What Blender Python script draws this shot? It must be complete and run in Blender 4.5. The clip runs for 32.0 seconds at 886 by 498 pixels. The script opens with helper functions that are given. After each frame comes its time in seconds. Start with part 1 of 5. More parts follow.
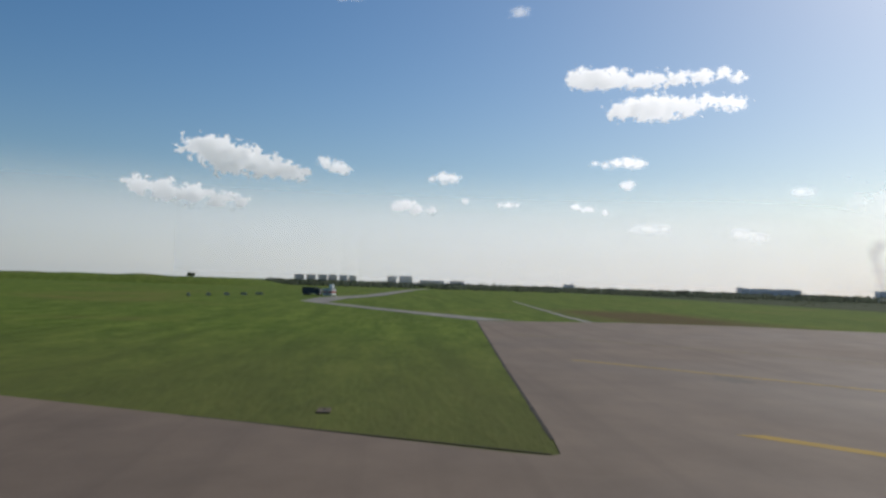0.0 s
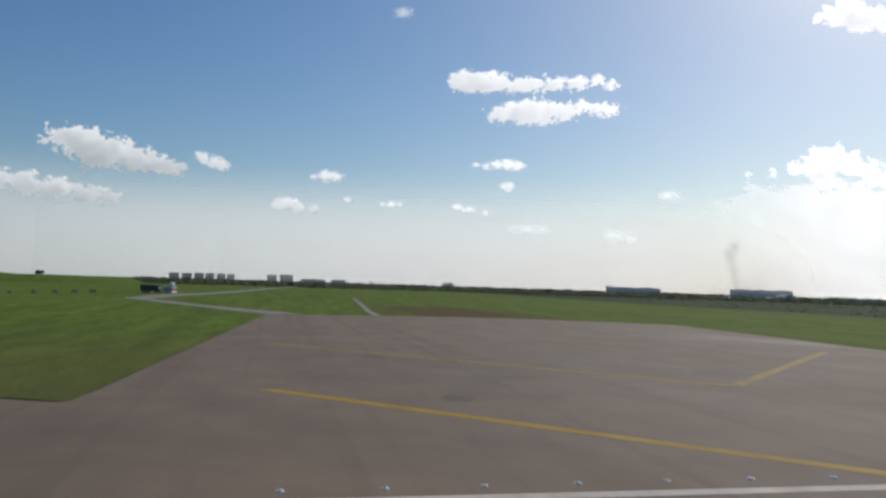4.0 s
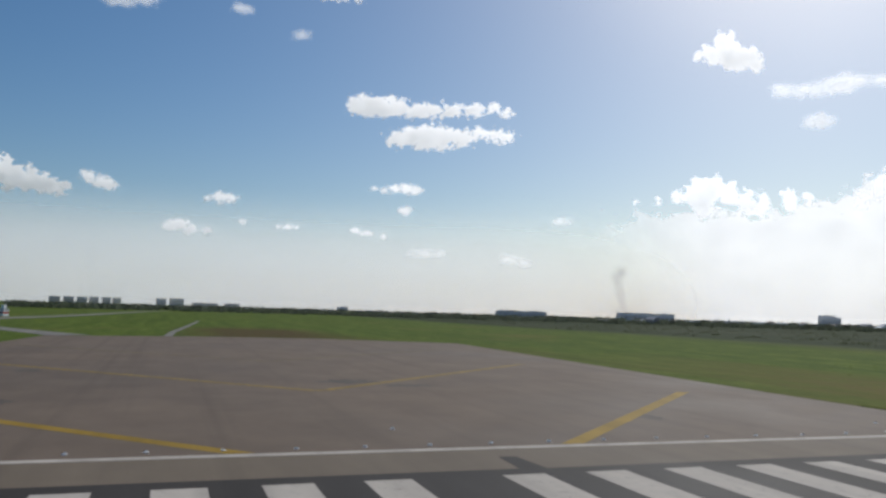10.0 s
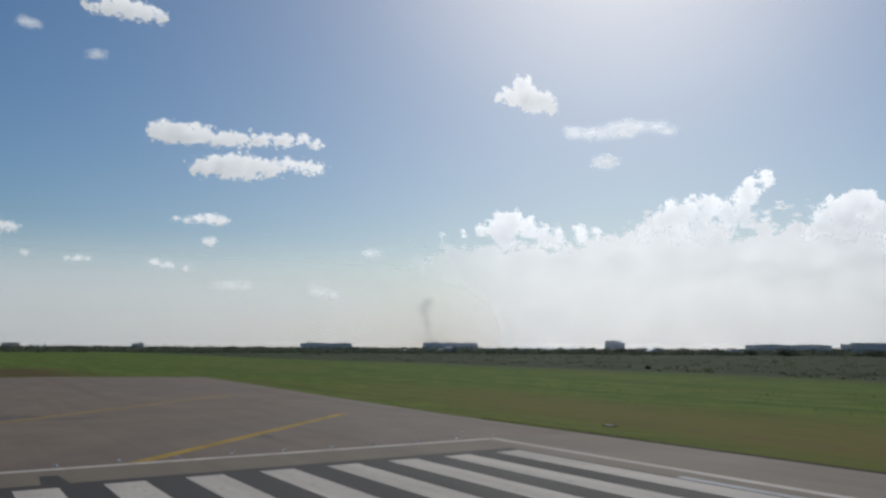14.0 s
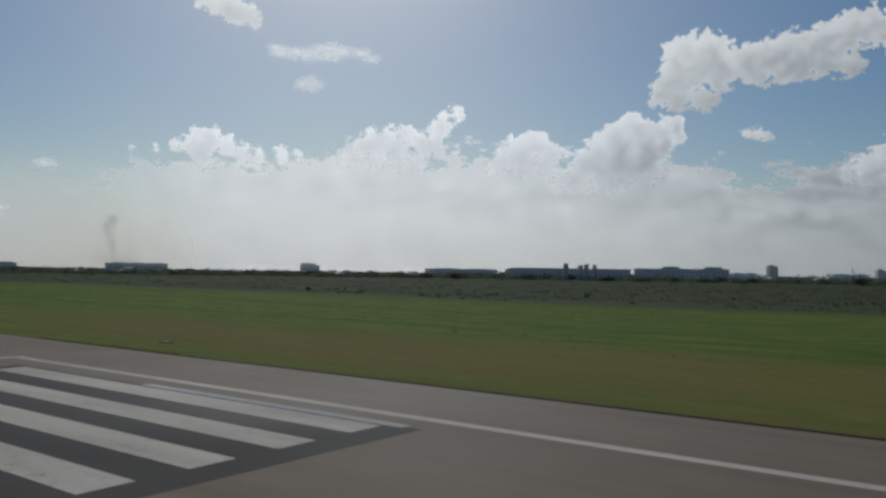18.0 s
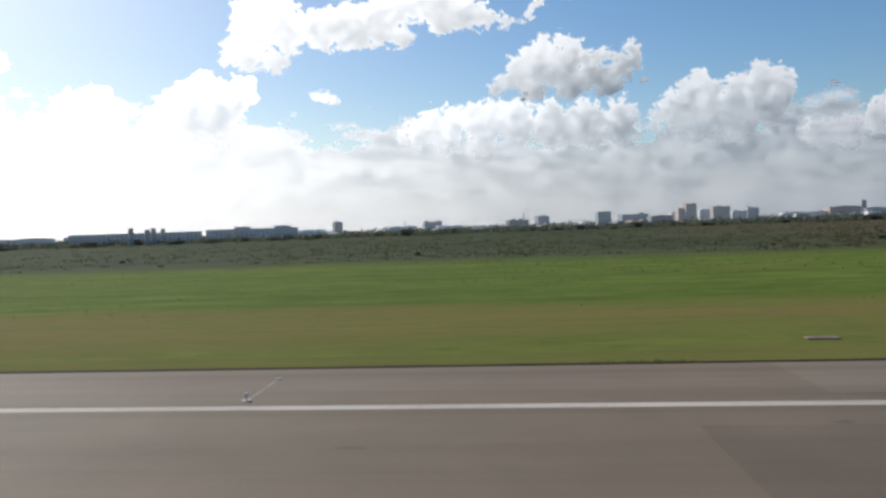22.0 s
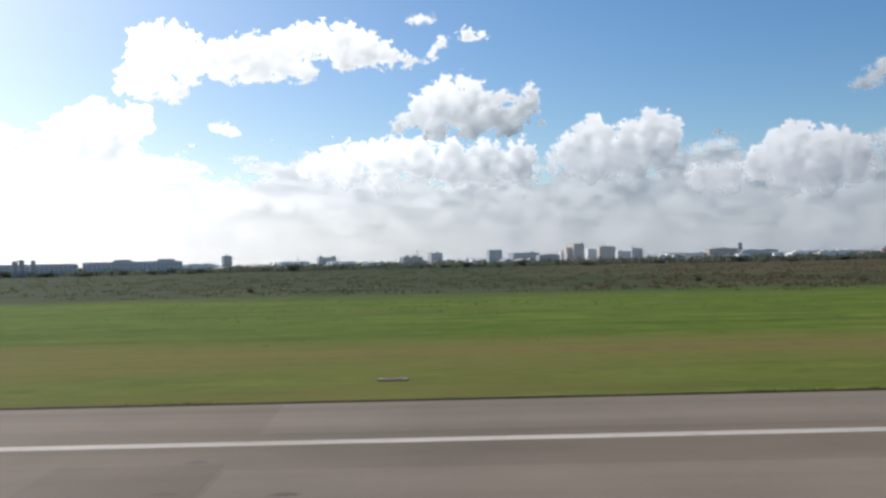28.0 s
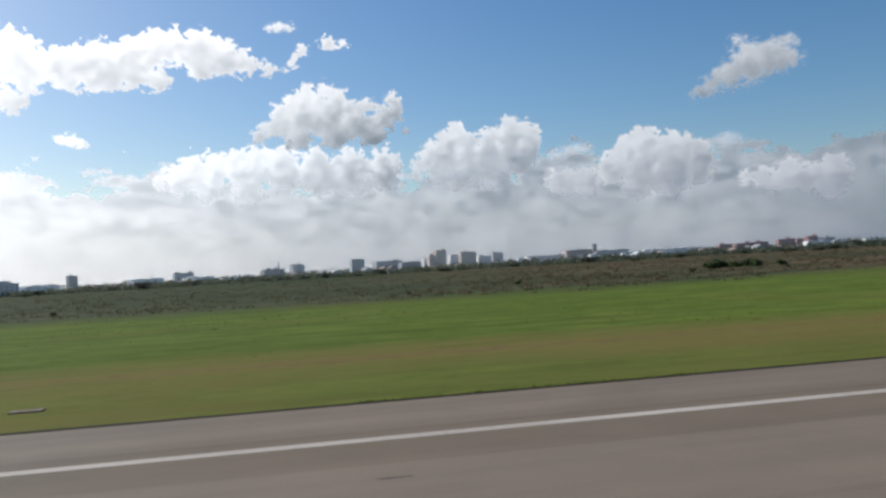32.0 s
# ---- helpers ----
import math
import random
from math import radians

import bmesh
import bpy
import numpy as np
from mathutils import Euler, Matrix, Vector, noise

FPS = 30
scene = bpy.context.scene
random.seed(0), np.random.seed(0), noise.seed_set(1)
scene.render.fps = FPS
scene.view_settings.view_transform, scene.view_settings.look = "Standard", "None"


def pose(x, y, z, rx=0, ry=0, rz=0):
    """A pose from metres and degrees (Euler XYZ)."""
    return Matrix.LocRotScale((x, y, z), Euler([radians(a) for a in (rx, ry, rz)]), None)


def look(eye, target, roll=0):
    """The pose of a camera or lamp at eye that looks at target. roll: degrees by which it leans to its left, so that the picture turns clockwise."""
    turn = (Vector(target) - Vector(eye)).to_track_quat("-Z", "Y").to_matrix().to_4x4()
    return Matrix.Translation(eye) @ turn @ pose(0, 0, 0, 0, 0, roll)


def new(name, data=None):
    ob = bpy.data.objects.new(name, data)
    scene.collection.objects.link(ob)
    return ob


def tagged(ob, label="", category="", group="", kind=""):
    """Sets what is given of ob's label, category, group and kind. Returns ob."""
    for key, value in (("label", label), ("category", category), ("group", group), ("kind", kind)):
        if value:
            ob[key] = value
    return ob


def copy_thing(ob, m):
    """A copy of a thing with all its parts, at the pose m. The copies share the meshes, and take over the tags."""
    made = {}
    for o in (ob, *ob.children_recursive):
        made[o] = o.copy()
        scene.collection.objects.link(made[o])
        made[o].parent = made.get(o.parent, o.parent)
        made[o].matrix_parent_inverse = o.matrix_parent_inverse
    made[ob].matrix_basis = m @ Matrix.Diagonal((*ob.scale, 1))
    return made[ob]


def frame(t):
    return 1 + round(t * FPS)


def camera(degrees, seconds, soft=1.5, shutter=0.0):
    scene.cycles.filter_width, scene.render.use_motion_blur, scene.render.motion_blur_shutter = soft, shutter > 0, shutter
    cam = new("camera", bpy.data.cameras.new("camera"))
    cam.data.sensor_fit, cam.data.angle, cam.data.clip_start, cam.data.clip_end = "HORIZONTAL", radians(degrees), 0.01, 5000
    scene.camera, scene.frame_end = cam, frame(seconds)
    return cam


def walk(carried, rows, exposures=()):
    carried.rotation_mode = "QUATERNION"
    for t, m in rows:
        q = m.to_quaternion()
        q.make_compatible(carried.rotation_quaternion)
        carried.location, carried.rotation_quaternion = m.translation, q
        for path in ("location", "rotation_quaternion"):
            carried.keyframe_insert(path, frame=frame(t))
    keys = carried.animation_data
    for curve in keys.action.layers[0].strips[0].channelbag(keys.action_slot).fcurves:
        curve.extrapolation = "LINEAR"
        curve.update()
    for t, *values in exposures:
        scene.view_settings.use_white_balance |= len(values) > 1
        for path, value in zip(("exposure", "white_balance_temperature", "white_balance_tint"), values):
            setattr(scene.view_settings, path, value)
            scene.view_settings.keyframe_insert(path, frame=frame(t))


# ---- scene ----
# Camera: eye height over the pavement, and rows of seconds, x, y, heading of the view, tilt up, lean to the right.
EYE = 6.13
PATH = (
    (0, 10.21, -45.88, 176.32, 2.46, -1.79),
    (0.5, 11.92, -43.79, 173.56, 2.06, -1.14),
    (1, 13.61, -41.73, 171.09, 2.27, -2.04),
    (1.5, 15.27, -39.71, 169.36, 1.71, -0.72),
    (2, 16.87, -37.69, 166.93, 0.91, -2.22),
    (2.5, 18.41, -35.70, 168.74, 4.39, -1.35),
    (3, 19.89, -33.74, 168.77, 3.11, -2.04),
    (3.5, 21.32, -31.82, 168.38, 2.39, -1.64),
    (5.5, 25.58, -24.83, 166.39, 4.10, -2.87),
    (6, 26.51, -23.06, 166.01, 4.18, -2.89),
    (6.5, 27.44, -21.29, 165.56, 3.49, -2.08),
    (7, 28.35, -19.53, 165.08, 3.82, -1.41),
    (7.5, 29.25, -17.82, 164.22, 4.47, -2.02),
    (8, 30.12, -16.20, 163.98, 3.95, -3.51),
    (8.5, 30.98, -14.67, 163.23, 3.55, -1.63),
    (9, 31.89, -13.22, 162.67, 3.53, -1.55),
    (9.5, 32.94, -11.89, 161.89, 4.89, -1.85),
    (10, 34.12, -10.56, 161.08, 4.57, -1.67),
    (10.5, 35.41, -9.21, 160.39, 4.24, -1.45),
    (11, 36.70, -7.93, 159.09, 4.63, -1.95),
    (11.5, 38.00, -6.66, 157.54, 4.68, -2.93),
    (12, 39.28, -5.46, 155.00, 5.13, -2.75),
    (12.5, 40.65, -4.38, 154.64, 5.94, -1.95),
    (13, 42.00, -3.35, 151.30, 7.40, -1.46),
    (13.5, 43.30, -2.36, 149.34, 6.14, -0.20),
    (14, 44.57, -1.37, 147.55, 7.08, -0.30),
    (14.5, 45.86, -0.43, 145.06, 8.92, -1.40),
    (16.5, 50.65, 2.45, 137.56, 8.47, -0.94),
    (17, 52.05, 3.19, 135.33, 8.36, -2.27),
    (17.5, 53.47, 3.94, 133.17, 6.93, -1.82),
    (18, 54.88, 4.60, 126.13, 1.69, -0.84),
    (18.5, 56.30, 5.04, 126.38, 1.38, -0.83),
    (19, 57.79, 5.30, 125.90, 1.15, -0.65),
    (19.5, 59.31, 5.35, 131.54, 1.99, -3.79),
    (20, 60.87, 5.24, 115.90, -2.66, 0.98),
    (20.5, 62.47, 5.00, 109.68, -0.87, 2.24),
    (21, 64.08, 4.68, 105.13, -1.17, 0.45),
    (21.5, 65.76, 4.39, 98.81, -2.27, 1.53),
    (22, 67.41, 4.15, 96.63, -1.48, 2.04),
    (22.5, 68.93, 4.02, 95.43, -0.34, 2.23),
    (23, 70.30, 3.97, 95.03, -2.15, 0.24),
    (23.5, 71.57, 3.88, 93.87, -2.73, 0.51),
    (24, 72.85, 3.77, 94.05, -2.60, -0.85),
    (24.5, 74.21, 3.66, 93.04, -2.54, -0.42),
    (25, 75.60, 3.57, 92.14, -2.42, -0.22),
    (25.5, 76.97, 3.51, 91.17, -1.40, 0.77),
    (27.5, 82.58, 3.63, 87.78, -1.37, 2.28),
    (28, 84.04, 3.59, 89.65, 0.94, 1.25),
    (28.5, 85.51, 3.53, 86.38, -0.60, 1.74),
    (29, 86.93, 3.41, 82.92, 0.44, 3.01),
    (29.5, 88.32, 3.26, 83.10, 0.53, 2.43),
    (30, 89.74, 3.08, 82.60, 0.26, 2.58),
    (30.5, 91.21, 2.89, 81.91, 0.04, 2.73),
    (31, 92.75, 2.70, 81.39, 0.05, 2.46),
    (31.5, 94.34, 2.51, 80.90, 1.64, 3.08),
    (32, 95.88, 2.29, 80.29, 1.16, 3.39),
)


def view(x, y, heading, tilt, lean):
    a, b = radians(heading), radians(tilt)
    way = Vector((math.cos(a) * math.cos(b), math.sin(a) * math.cos(b), math.sin(b)))
    eye = Vector((x, y, EYE))
    return look(eye, eye + way, -lean)


cam = camera(58.43, 32.0, soft=2.8)
walk(cam, [(t, view(x, y, a, b, c)) for t, x, y, a, b, c in PATH],
     exposures=((0, -0.48, 6500, 10), (6, -0.54, 6500, 10), (10, -0.62, 6400, 9), (12, -0.77, 6200, 8), (14, -0.9, 6350, 8), (17, -1.02, 6250, 6), (18, -1.25, 6300, 6), (19, -0.95, 6400, 8), (20, -0.6, 6400, 9), (21, -0.24, 6500, 10), (23, -0.08, 6600, 10), (25, 0.03, 6650, 11), (28, 0.06, 6550, 10), (29, -0.06, 6500, 10), (32, -0.13, 6500, 10)))

# ---- light ----
SUN_AZ, SUN_EL = 134.0, 36.0
world = bpy.data.worlds.new("sky")
scene.world = world
world.use_nodes = True
wn, wl = world.node_tree.nodes, world.node_tree.links
sky = wn.new("ShaderNodeTexSky")
sky.sky_type = "NISHITA"
sky.sun_disc = False
sky.sun_elevation = radians(SUN_EL)
sky.sun_rotation = radians(90 - SUN_AZ)
sky.altitude = 50
sky.air_density, sky.dust_density, sky.ozone_density = 1.0, 1.0, 1.7
# a little more colour in the blue
rich = wn.new("ShaderNodeHueSaturation")
rich.inputs["Saturation"].default_value = 1.32
wl.new(sky.outputs[0], rich.inputs["Color"])
tone = wn.new("ShaderNodeMix")
tone.data_type, tone.blend_type = "RGBA", "MULTIPLY"
tone.inputs[0].default_value, tone.inputs[7].default_value = 1.0, (0.945, 0.995, 1.025, 1.0)
wl.new(rich.outputs[0], tone.inputs[6])
wl.new(tone.outputs[2], wn["Background"].inputs[0])
wn["Background"].inputs[1].default_value = 0.108

sun = new("sun", bpy.data.lights.new("sun", "SUN"))
sun.data.energy = 4.8
sun.data.angle = radians(0.5)
sun.data.color = (1.0, 0.97, 0.935)
sun_way = Vector((math.cos(radians(SUN_AZ)) * math.cos(radians(SUN_EL)), math.sin(radians(SUN_AZ)) * math.cos(radians(SUN_EL)), math.sin(radians(SUN_EL))))
sun.matrix_world = look(sun_way * 100, (0, 0, 0))


# ---- materials ----
class Nodes:
    """A material's node tree with short calls."""

    def __init__(self, name):
        self.mat = bpy.data.materials.new(name)
        self.mat.use_nodes = True
        self.nodes, self.links = self.mat.node_tree.nodes, self.mat.node_tree.links
        self.bsdf = self.nodes["Principled BSDF"]
        self.out = self.nodes["Material Output"]

    def add(self, kind, **inputs):
        n = self.nodes.new(kind)
        for key, value in inputs.items():
            self.put(n, key, value)
        return n

    def put(self, n, key, value):
        sock = n.inputs[int(key[1:])] if key[0] == "i" and key[1:].isdigit() else n.inputs[key.replace("_", " ")]
        if isinstance(value, bpy.types.NodeSocket):
            self.links.new(value, sock)
        else:
            sock.default_value = value

    def coords(self, scale=(1, 1, 1), kind="Object"):
        m = self.add("ShaderNodeMapping", Scale=scale)
        self.links.new(self.add("ShaderNodeTexCoord").outputs[kind], m.inputs[0])
        return m.outputs[0]

    def noise(self, vec, scale, detail=4.0, rough=0.55, distort=0.0):
        n = self.add("ShaderNodeTexNoise", Scale=scale, Detail=detail, Roughness=rough, Distortion=distort)
        self.links.new(vec, n.inputs["Vector"])
        return n.outputs["Fac"]

    def ramp(self, fac, stops):
        n = self.add("ShaderNodeValToRGB", Fac=fac)
        e = n.color_ramp.elements
        while len(e) < len(stops):
            e.new(0.5)
        for el, (p, c) in zip(e, stops):
            el.position, el.color = p, (*c, 1) if len(c) == 3 else c
        return n.outputs[0]

    def grey(self, fac, lo, hi, a=0.0, b=1.0):
        n = self.add("ShaderNodeMapRange", Value=fac, From_Min=lo, From_Max=hi, To_Min=a, To_Max=b)
        return n.outputs[0]

    def mix(self, fac, a, b, blend="MIX"):
        n = self.nodes.new("ShaderNodeMix")
        n.data_type, n.blend_type = "RGBA", blend
        for i, v in ((0, fac), (6, a), (7, b)):
            if isinstance(v, bpy.types.NodeSocket):
                self.links.new(v, n.inputs[i])
            else:
                n.inputs[i].default_value = v if i == 0 else (*v, 1)
        return n.outputs[2]

    def math(self, op, a, b=0.0):
        n = self.nodes.new("ShaderNodeMath")
        n.operation = op
        for i, v in ((0, a), (1, b)):
            if isinstance(v, bpy.types.NodeSocket):
                self.links.new(v, n.inputs[i])
            else:
                n.inputs[i].default_value = v
        return n.outputs[0]

    def bump(self, height, strength, distance=0.02):
        n = self.add("ShaderNodeBump", Height=height, Strength=strength, Distance=distance)
        self.links.new(n.outputs[0], self.bsdf.inputs["Normal"])

    def done(self, color, rough=0.9, metal=0.0, spec=0.3):
        self.put(self.bsdf, "Base_Color", color if isinstance(color, bpy.types.NodeSocket) else (*color, 1))
        self.put(self.bsdf, "Roughness", rough)
        self.bsdf.inputs["Metallic"].default_value = metal
        self.bsdf.inputs["Specular IOR Level"].default_value = spec
        return self.mat


def plain(name, color, rough=0.8, metal=0.0, vary=0.15, scale=0.6):
    """Paint, plaster or metal with faint weathering at two scales."""
    n = Nodes(name)
    v = n.coords()
    a = n.noise(v, scale, 5)
    b = n.noise(v, scale * 9, 3)
    f = n.math("ADD", n.math("MULTIPLY", a, 0.7), n.math("MULTIPLY", b, 0.3))
    dark = tuple(c * (1 - vary) for c in color)
    light = tuple(min(1, c * (1 + vary)) for c in color)
    return n.done(n.mix(n.grey(f, 0.3, 0.7), dark, light), rough, metal)


def asphalt(name, tone, streak_dir=(0.02, 0.25, 1)):
    """Worn runway asphalt: fine grain, rubber and tyre streaks, pale patches, fine cracks."""
    n = Nodes(name)
    v = n.coords()
    grain = n.noise(v, 9.0, 6, 0.7)
    big = n.noise(v, 0.035, 5, 0.55, 0.6)
    mid = n.noise(v, 0.22, 5, 0.6, 0.4)
    streak = n.noise(n.coords(streak_dir), 1.0, 4, 0.6)
    f = n.math("ADD", n.math("MULTIPLY", big, 0.45), n.math("ADD", n.math("MULTIPLY", streak, 0.35), n.math("MULTIPLY", mid, 0.2)))
    lo = tuple(c * 0.72 for c in tone)
    hi = tuple(c * 1.22 for c in tone)
    col = n.mix(n.grey(f, 0.36, 0.64), lo, hi)
    col = n.mix(n.grey(grain, 0.25, 0.75, 0.0, 0.35), col, tuple(c * 0.55 for c in tone))
    lane = n.noise(n.coords((0.006, 0.42, 1)), 1.0, 5, 0.6, 0.15)
    col = n.mix(n.grey(lane, 0.52, 0.68, 0.0, 0.5), col, tuple(c * 0.62 for c in tone))
    stain = n.noise(n.coords((0.012, 0.05, 1)), 1.0, 3, 0.5, 0.8)
    col = n.mix(n.grey(stain, 0.62, 0.72, 0.0, 0.4), col, tuple(c * 0.5 for c in tone))
    n.bump(grain, 0.35, 0.01)
    return n.done(col, n.grey(big, 0.3, 0.7, 0.72, 0.92), 0, 0.12)


def paint(name, color, wear):
    """Road paint, chipped and stained so that the asphalt shows through."""
    n = Nodes(name)
    v = n.coords()
    a = n.noise(v, 1.6, 6, 0.7)
    b = n.noise(n.coords((0.08, 0.5, 1)), 1.0, 4)
    chip = n.noise(v, 11.0, 5, 0.75)
    col = n.mix(n.grey(b, 0.35, 0.7), color, tuple(c * 0.68 for c in color))
    col = n.mix(n.grey(n.math("ADD", n.math("MULTIPLY", a, 0.5), n.math("MULTIPLY", chip, 0.5)), 0.62 - wear, 0.7 - wear * 0.6, 0, 0.85), col, (0.085, 0.078, 0.075))
    n.bump(chip, 0.2, 0.004)
    return n.done(col, 0.8, 0, 0.12)


M_RUNWAY = asphalt("runway asphalt", (0.178, 0.140, 0.100))
M_PAD = asphalt("pad asphalt", (0.170, 0.127, 0.092), (0.16, 0.2, 1))
M_SHOULDER = asphalt("shoulder asphalt", (0.183, 0.142, 0.104))
M_PATCH_DARK = asphalt("dark patch asphalt", (0.157, 0.121, 0.088))
M_ROAD = asphalt("pale road surface", (0.215, 0.198, 0.175))
M_RUBBERED = asphalt("rubbered asphalt", (0.047, 0.041, 0.036), (0.05, 0.35, 1))
M_PATCH_PALE = asphalt("pale patch asphalt", (0.204, 0.163, 0.121))
M_WHITE = paint("white paint", (0.491, 0.435, 0.366), 0.075)
M_WORN = paint("worn white paint", (0.403, 0.396, 0.376), 0.09)
M_YELLOW = paint("yellow paint", (0.329, 0.205, 0.024), 0.05)
M_YELLOW_WORN = paint("worn yellow paint", (0.316, 0.202, 0.040), 0.15)
M_YELLOW_FADED = paint("faded yellow paint", (0.222, 0.161, 0.060), 0.2)
M_SKID = paint("tyre rubber marks", (0.130, 0.106, 0.079), 0.13)
M_METAL = plain("grey metal", (0.42, 0.42, 0.42), 0.45, 0.8)
M_LENS = plain("lamp lens glass", (0.85, 0.86, 0.84), 0.15, 0, 0.05)
M_CONCRETE = plain("pale concrete", (0.3, 0.282, 0.252), 0.9, 0, 0.2)


def field():
    """Airfield grass: a short green fringe, a dry strip, lush green, then rough dark scrub, with mown bands and patches."""
    n = Nodes("field grass")
    tex = n.add("ShaderNodeTexCoord")
    xyz = n.add("ShaderNodeSeparateXYZ")
    n.links.new(tex.outputs["Object"], xyz.inputs[0])
    v = n.coords()
    wob = n.noise(n.coords((0.012, 0.03, 1)), 1.0, 4, 0.6)
    y = n.math("ADD", xyz.outputs[1], n.math("MULTIPLY", n.math("SUBTRACT", wob, 0.5), 34.0))
    fine = n.noise(n.coords((0.5, 1.6, 1)), 1.0, 6, 0.7)
    tuft = n.noise(n.coords((0.12, 0.3, 1)), 1.0, 5, 0.65)
    band = n.noise(n.coords((0.009, 0.2, 1)), 1.0, 6, 0.65)
    lush = n.ramp(n.math("ADD", n.math("MULTIPLY", tuft, 0.55), n.math("MULTIPLY", fine, 0.45)),
                  [(0.38, (0.053, 0.085, 0.013)), (0.5, (0.096, 0.134, 0.022)), (0.62, (0.147, 0.178, 0.036))])
    lush = n.mix(n.grey(band, 0.42, 0.64, 0, 0.7), lush, (0.055, 0.085, 0.014))
    mown = n.noise(n.coords((0.06, 0.42, 1)), 1.0, 5, 0.7, 0.4)
    lush = n.mix(n.grey(mown, 0.5, 0.66, 0, 0.36), lush, (0.134, 0.166, 0.033))
    dry = n.ramp(n.math("ADD", n.math("MULTIPLY", band, 0.5), n.math("MULTIPLY", fine, 0.5)),
                 [(0.36, (0.09, 0.108, 0.024)), (0.46, (0.13, 0.126, 0.034)), (0.53, (0.152, 0.126, 0.04)), (0.63, (0.125, 0.088, 0.042))])
    drift = n.noise(n.coords((0.004, 0.045, 1)), 1.0, 6, 0.65)
    scrub = n.ramp(n.math("ADD", n.math("MULTIPLY", drift, 0.65), n.math("MULTIPLY", tuft, 0.35)),
                   [(0.36, (0.026, 0.036, 0.019)), (0.45, (0.038, 0.051, 0.024)), (0.53, (0.052, 0.062, 0.031)), (0.64, (0.085, 0.088, 0.047))])
    russet = n.math("MULTIPLY", n.grey(xyz.outputs[0], 110.0, 260.0), n.grey(drift, 0.4, 0.6))
    scrub = n.mix(n.math("MULTIPLY", russet, 0.95), scrub, (0.125, 0.078, 0.048))
    patch = n.noise(n.coords((0.014, 0.02, 1)), 1.0, 4, 0.6, 0.5)
    dry = n.mix(n.grey(mown, 0.52, 0.68, 0, 0.5), dry, (0.088, 0.096, 0.02))
    col = n.mix(n.grey(y, 43.0, 51.0), n.mix(n.math("MULTIPLY", n.grey(patch, 0.35, 0.6, 0.25, 0.8), n.grey(y, -20.0, 30.0, 0.25, 1.0)), n.mix(n.grey(y, 0.0, 30.0, 0.75, 0.0), lush, (0.076, 0.08, 0.029)), dry), dry)
    dry_end = n.grey(xyz.outputs[0], -20.0, -90.0)
    col = n.mix(n.math("MAXIMUM", n.grey(y, 60.0, 70.0), dry_end), col, n.mix(n.grey(patch, 0.55, 0.7, 0, 0.7), lush, dry))
    col = n.mix(n.grey(y, 136.0, 166.0), col, scrub)
    # west of the pad the dry strip swings across its end
    west = n.math("MULTIPLY", n.grey(xyz.outputs[0], -126.0, -134.0), n.grey(xyz.outputs[0], -215.0, -180.0))
    west = n.math("MULTIPLY", west, n.math("MULTIPLY", n.grey(xyz.outputs[1], -12.0, 2.0), n.grey(xyz.outputs[1], 34.0, 18.0)))
    col = n.mix(n.math("MULTIPLY", west, n.grey(fine, 0.3, 0.55, 0.3, 1.0)), col, (0.09, 0.06, 0.029))
    n.bump(n.math("ADD", fine, tuft), 0.6, 0.2)
    return n.done(col, 0.95, 0, 0.03)


M_FIELD = field()


def leaves(name, dark, light):
    """Leaves that let part of the sun through."""
    n = Nodes(name)
    info = n.add("ShaderNodeNewGeometry")
    r = n.math("ADD", n.math("MULTIPLY", info.outputs["Random Per Island"], 0.6), n.math("MULTIPLY", n.noise(n.coords(), 0.5, 3), 0.4))
    col = n.mix(n.grey(r, 0.15, 0.8), dark, light)
    front = n.add("ShaderNodeBsdfDiffuse", Color=col)
    back = n.add("ShaderNodeBsdfTranslucent", Color=col)
    both = n.add("ShaderNodeMixShader", Fac=0.5)
    n.links.new(front.outputs[0], both.inputs[1])
    n.links.new(back.outputs[0], both.inputs[2])
    n.links.new(both.outputs[0], n.out.inputs[0])
    return n.mat


M_LEAF = leaves("tree leaves", (0.075, 0.09, 0.06), (0.125, 0.14, 0.092))
M_SCRUB = leaves("scrub leaves", (0.075, 0.088, 0.045), (0.115, 0.13, 0.065))
M_DRYSCRUB = leaves("dry scrub", (0.085, 0.072, 0.045), (0.125, 0.105, 0.064))
M_TUFT = leaves("grass tufts", (0.084, 0.12, 0.015), (0.144, 0.18, 0.036))
M_BARK = plain("bark", (0.042, 0.033, 0.024), 0.95)


# ---- building helpers ----
def part(name, bm, material, parent=None, label="", smooth=False):
    """Links a bmesh as one mesh object."""
    me = bpy.data.meshes.new(name)
    bm.to_mesh(me)
    bm.free()
    me.materials.append(material)
    if smooth:
        me.shade_smooth()
    ob = new(name, me)
    ob.parent = parent
    if label:
        ob["label"] = label
    return ob


def shared(name, me, parent, m):
    ob = new(name, me)
    ob.parent = parent
    ob.matrix_basis = m
    return ob


def empty(name, x=0, y=0, z=0, turn=0):
    ob = new(name)
    ob.matrix_basis = pose(x, y, z, 0, 0, turn)
    return ob


def box(bm, x0, x1, y0, y1, z0, z1, bevel=0.0):
    r = bmesh.ops.create_cube(bm, size=1, matrix=Matrix.Translation(((x0 + x1) / 2, (y0 + y1) / 2, (z0 + z1) / 2)) @ Matrix.Diagonal((x1 - x0, y1 - y0, z1 - z0, 1)))
    if bevel:
        bmesh.ops.bevel(bm, geom=list({e for v in r["verts"] for e in v.link_edges}), offset=bevel, segments=2, affect="EDGES")
    return bm


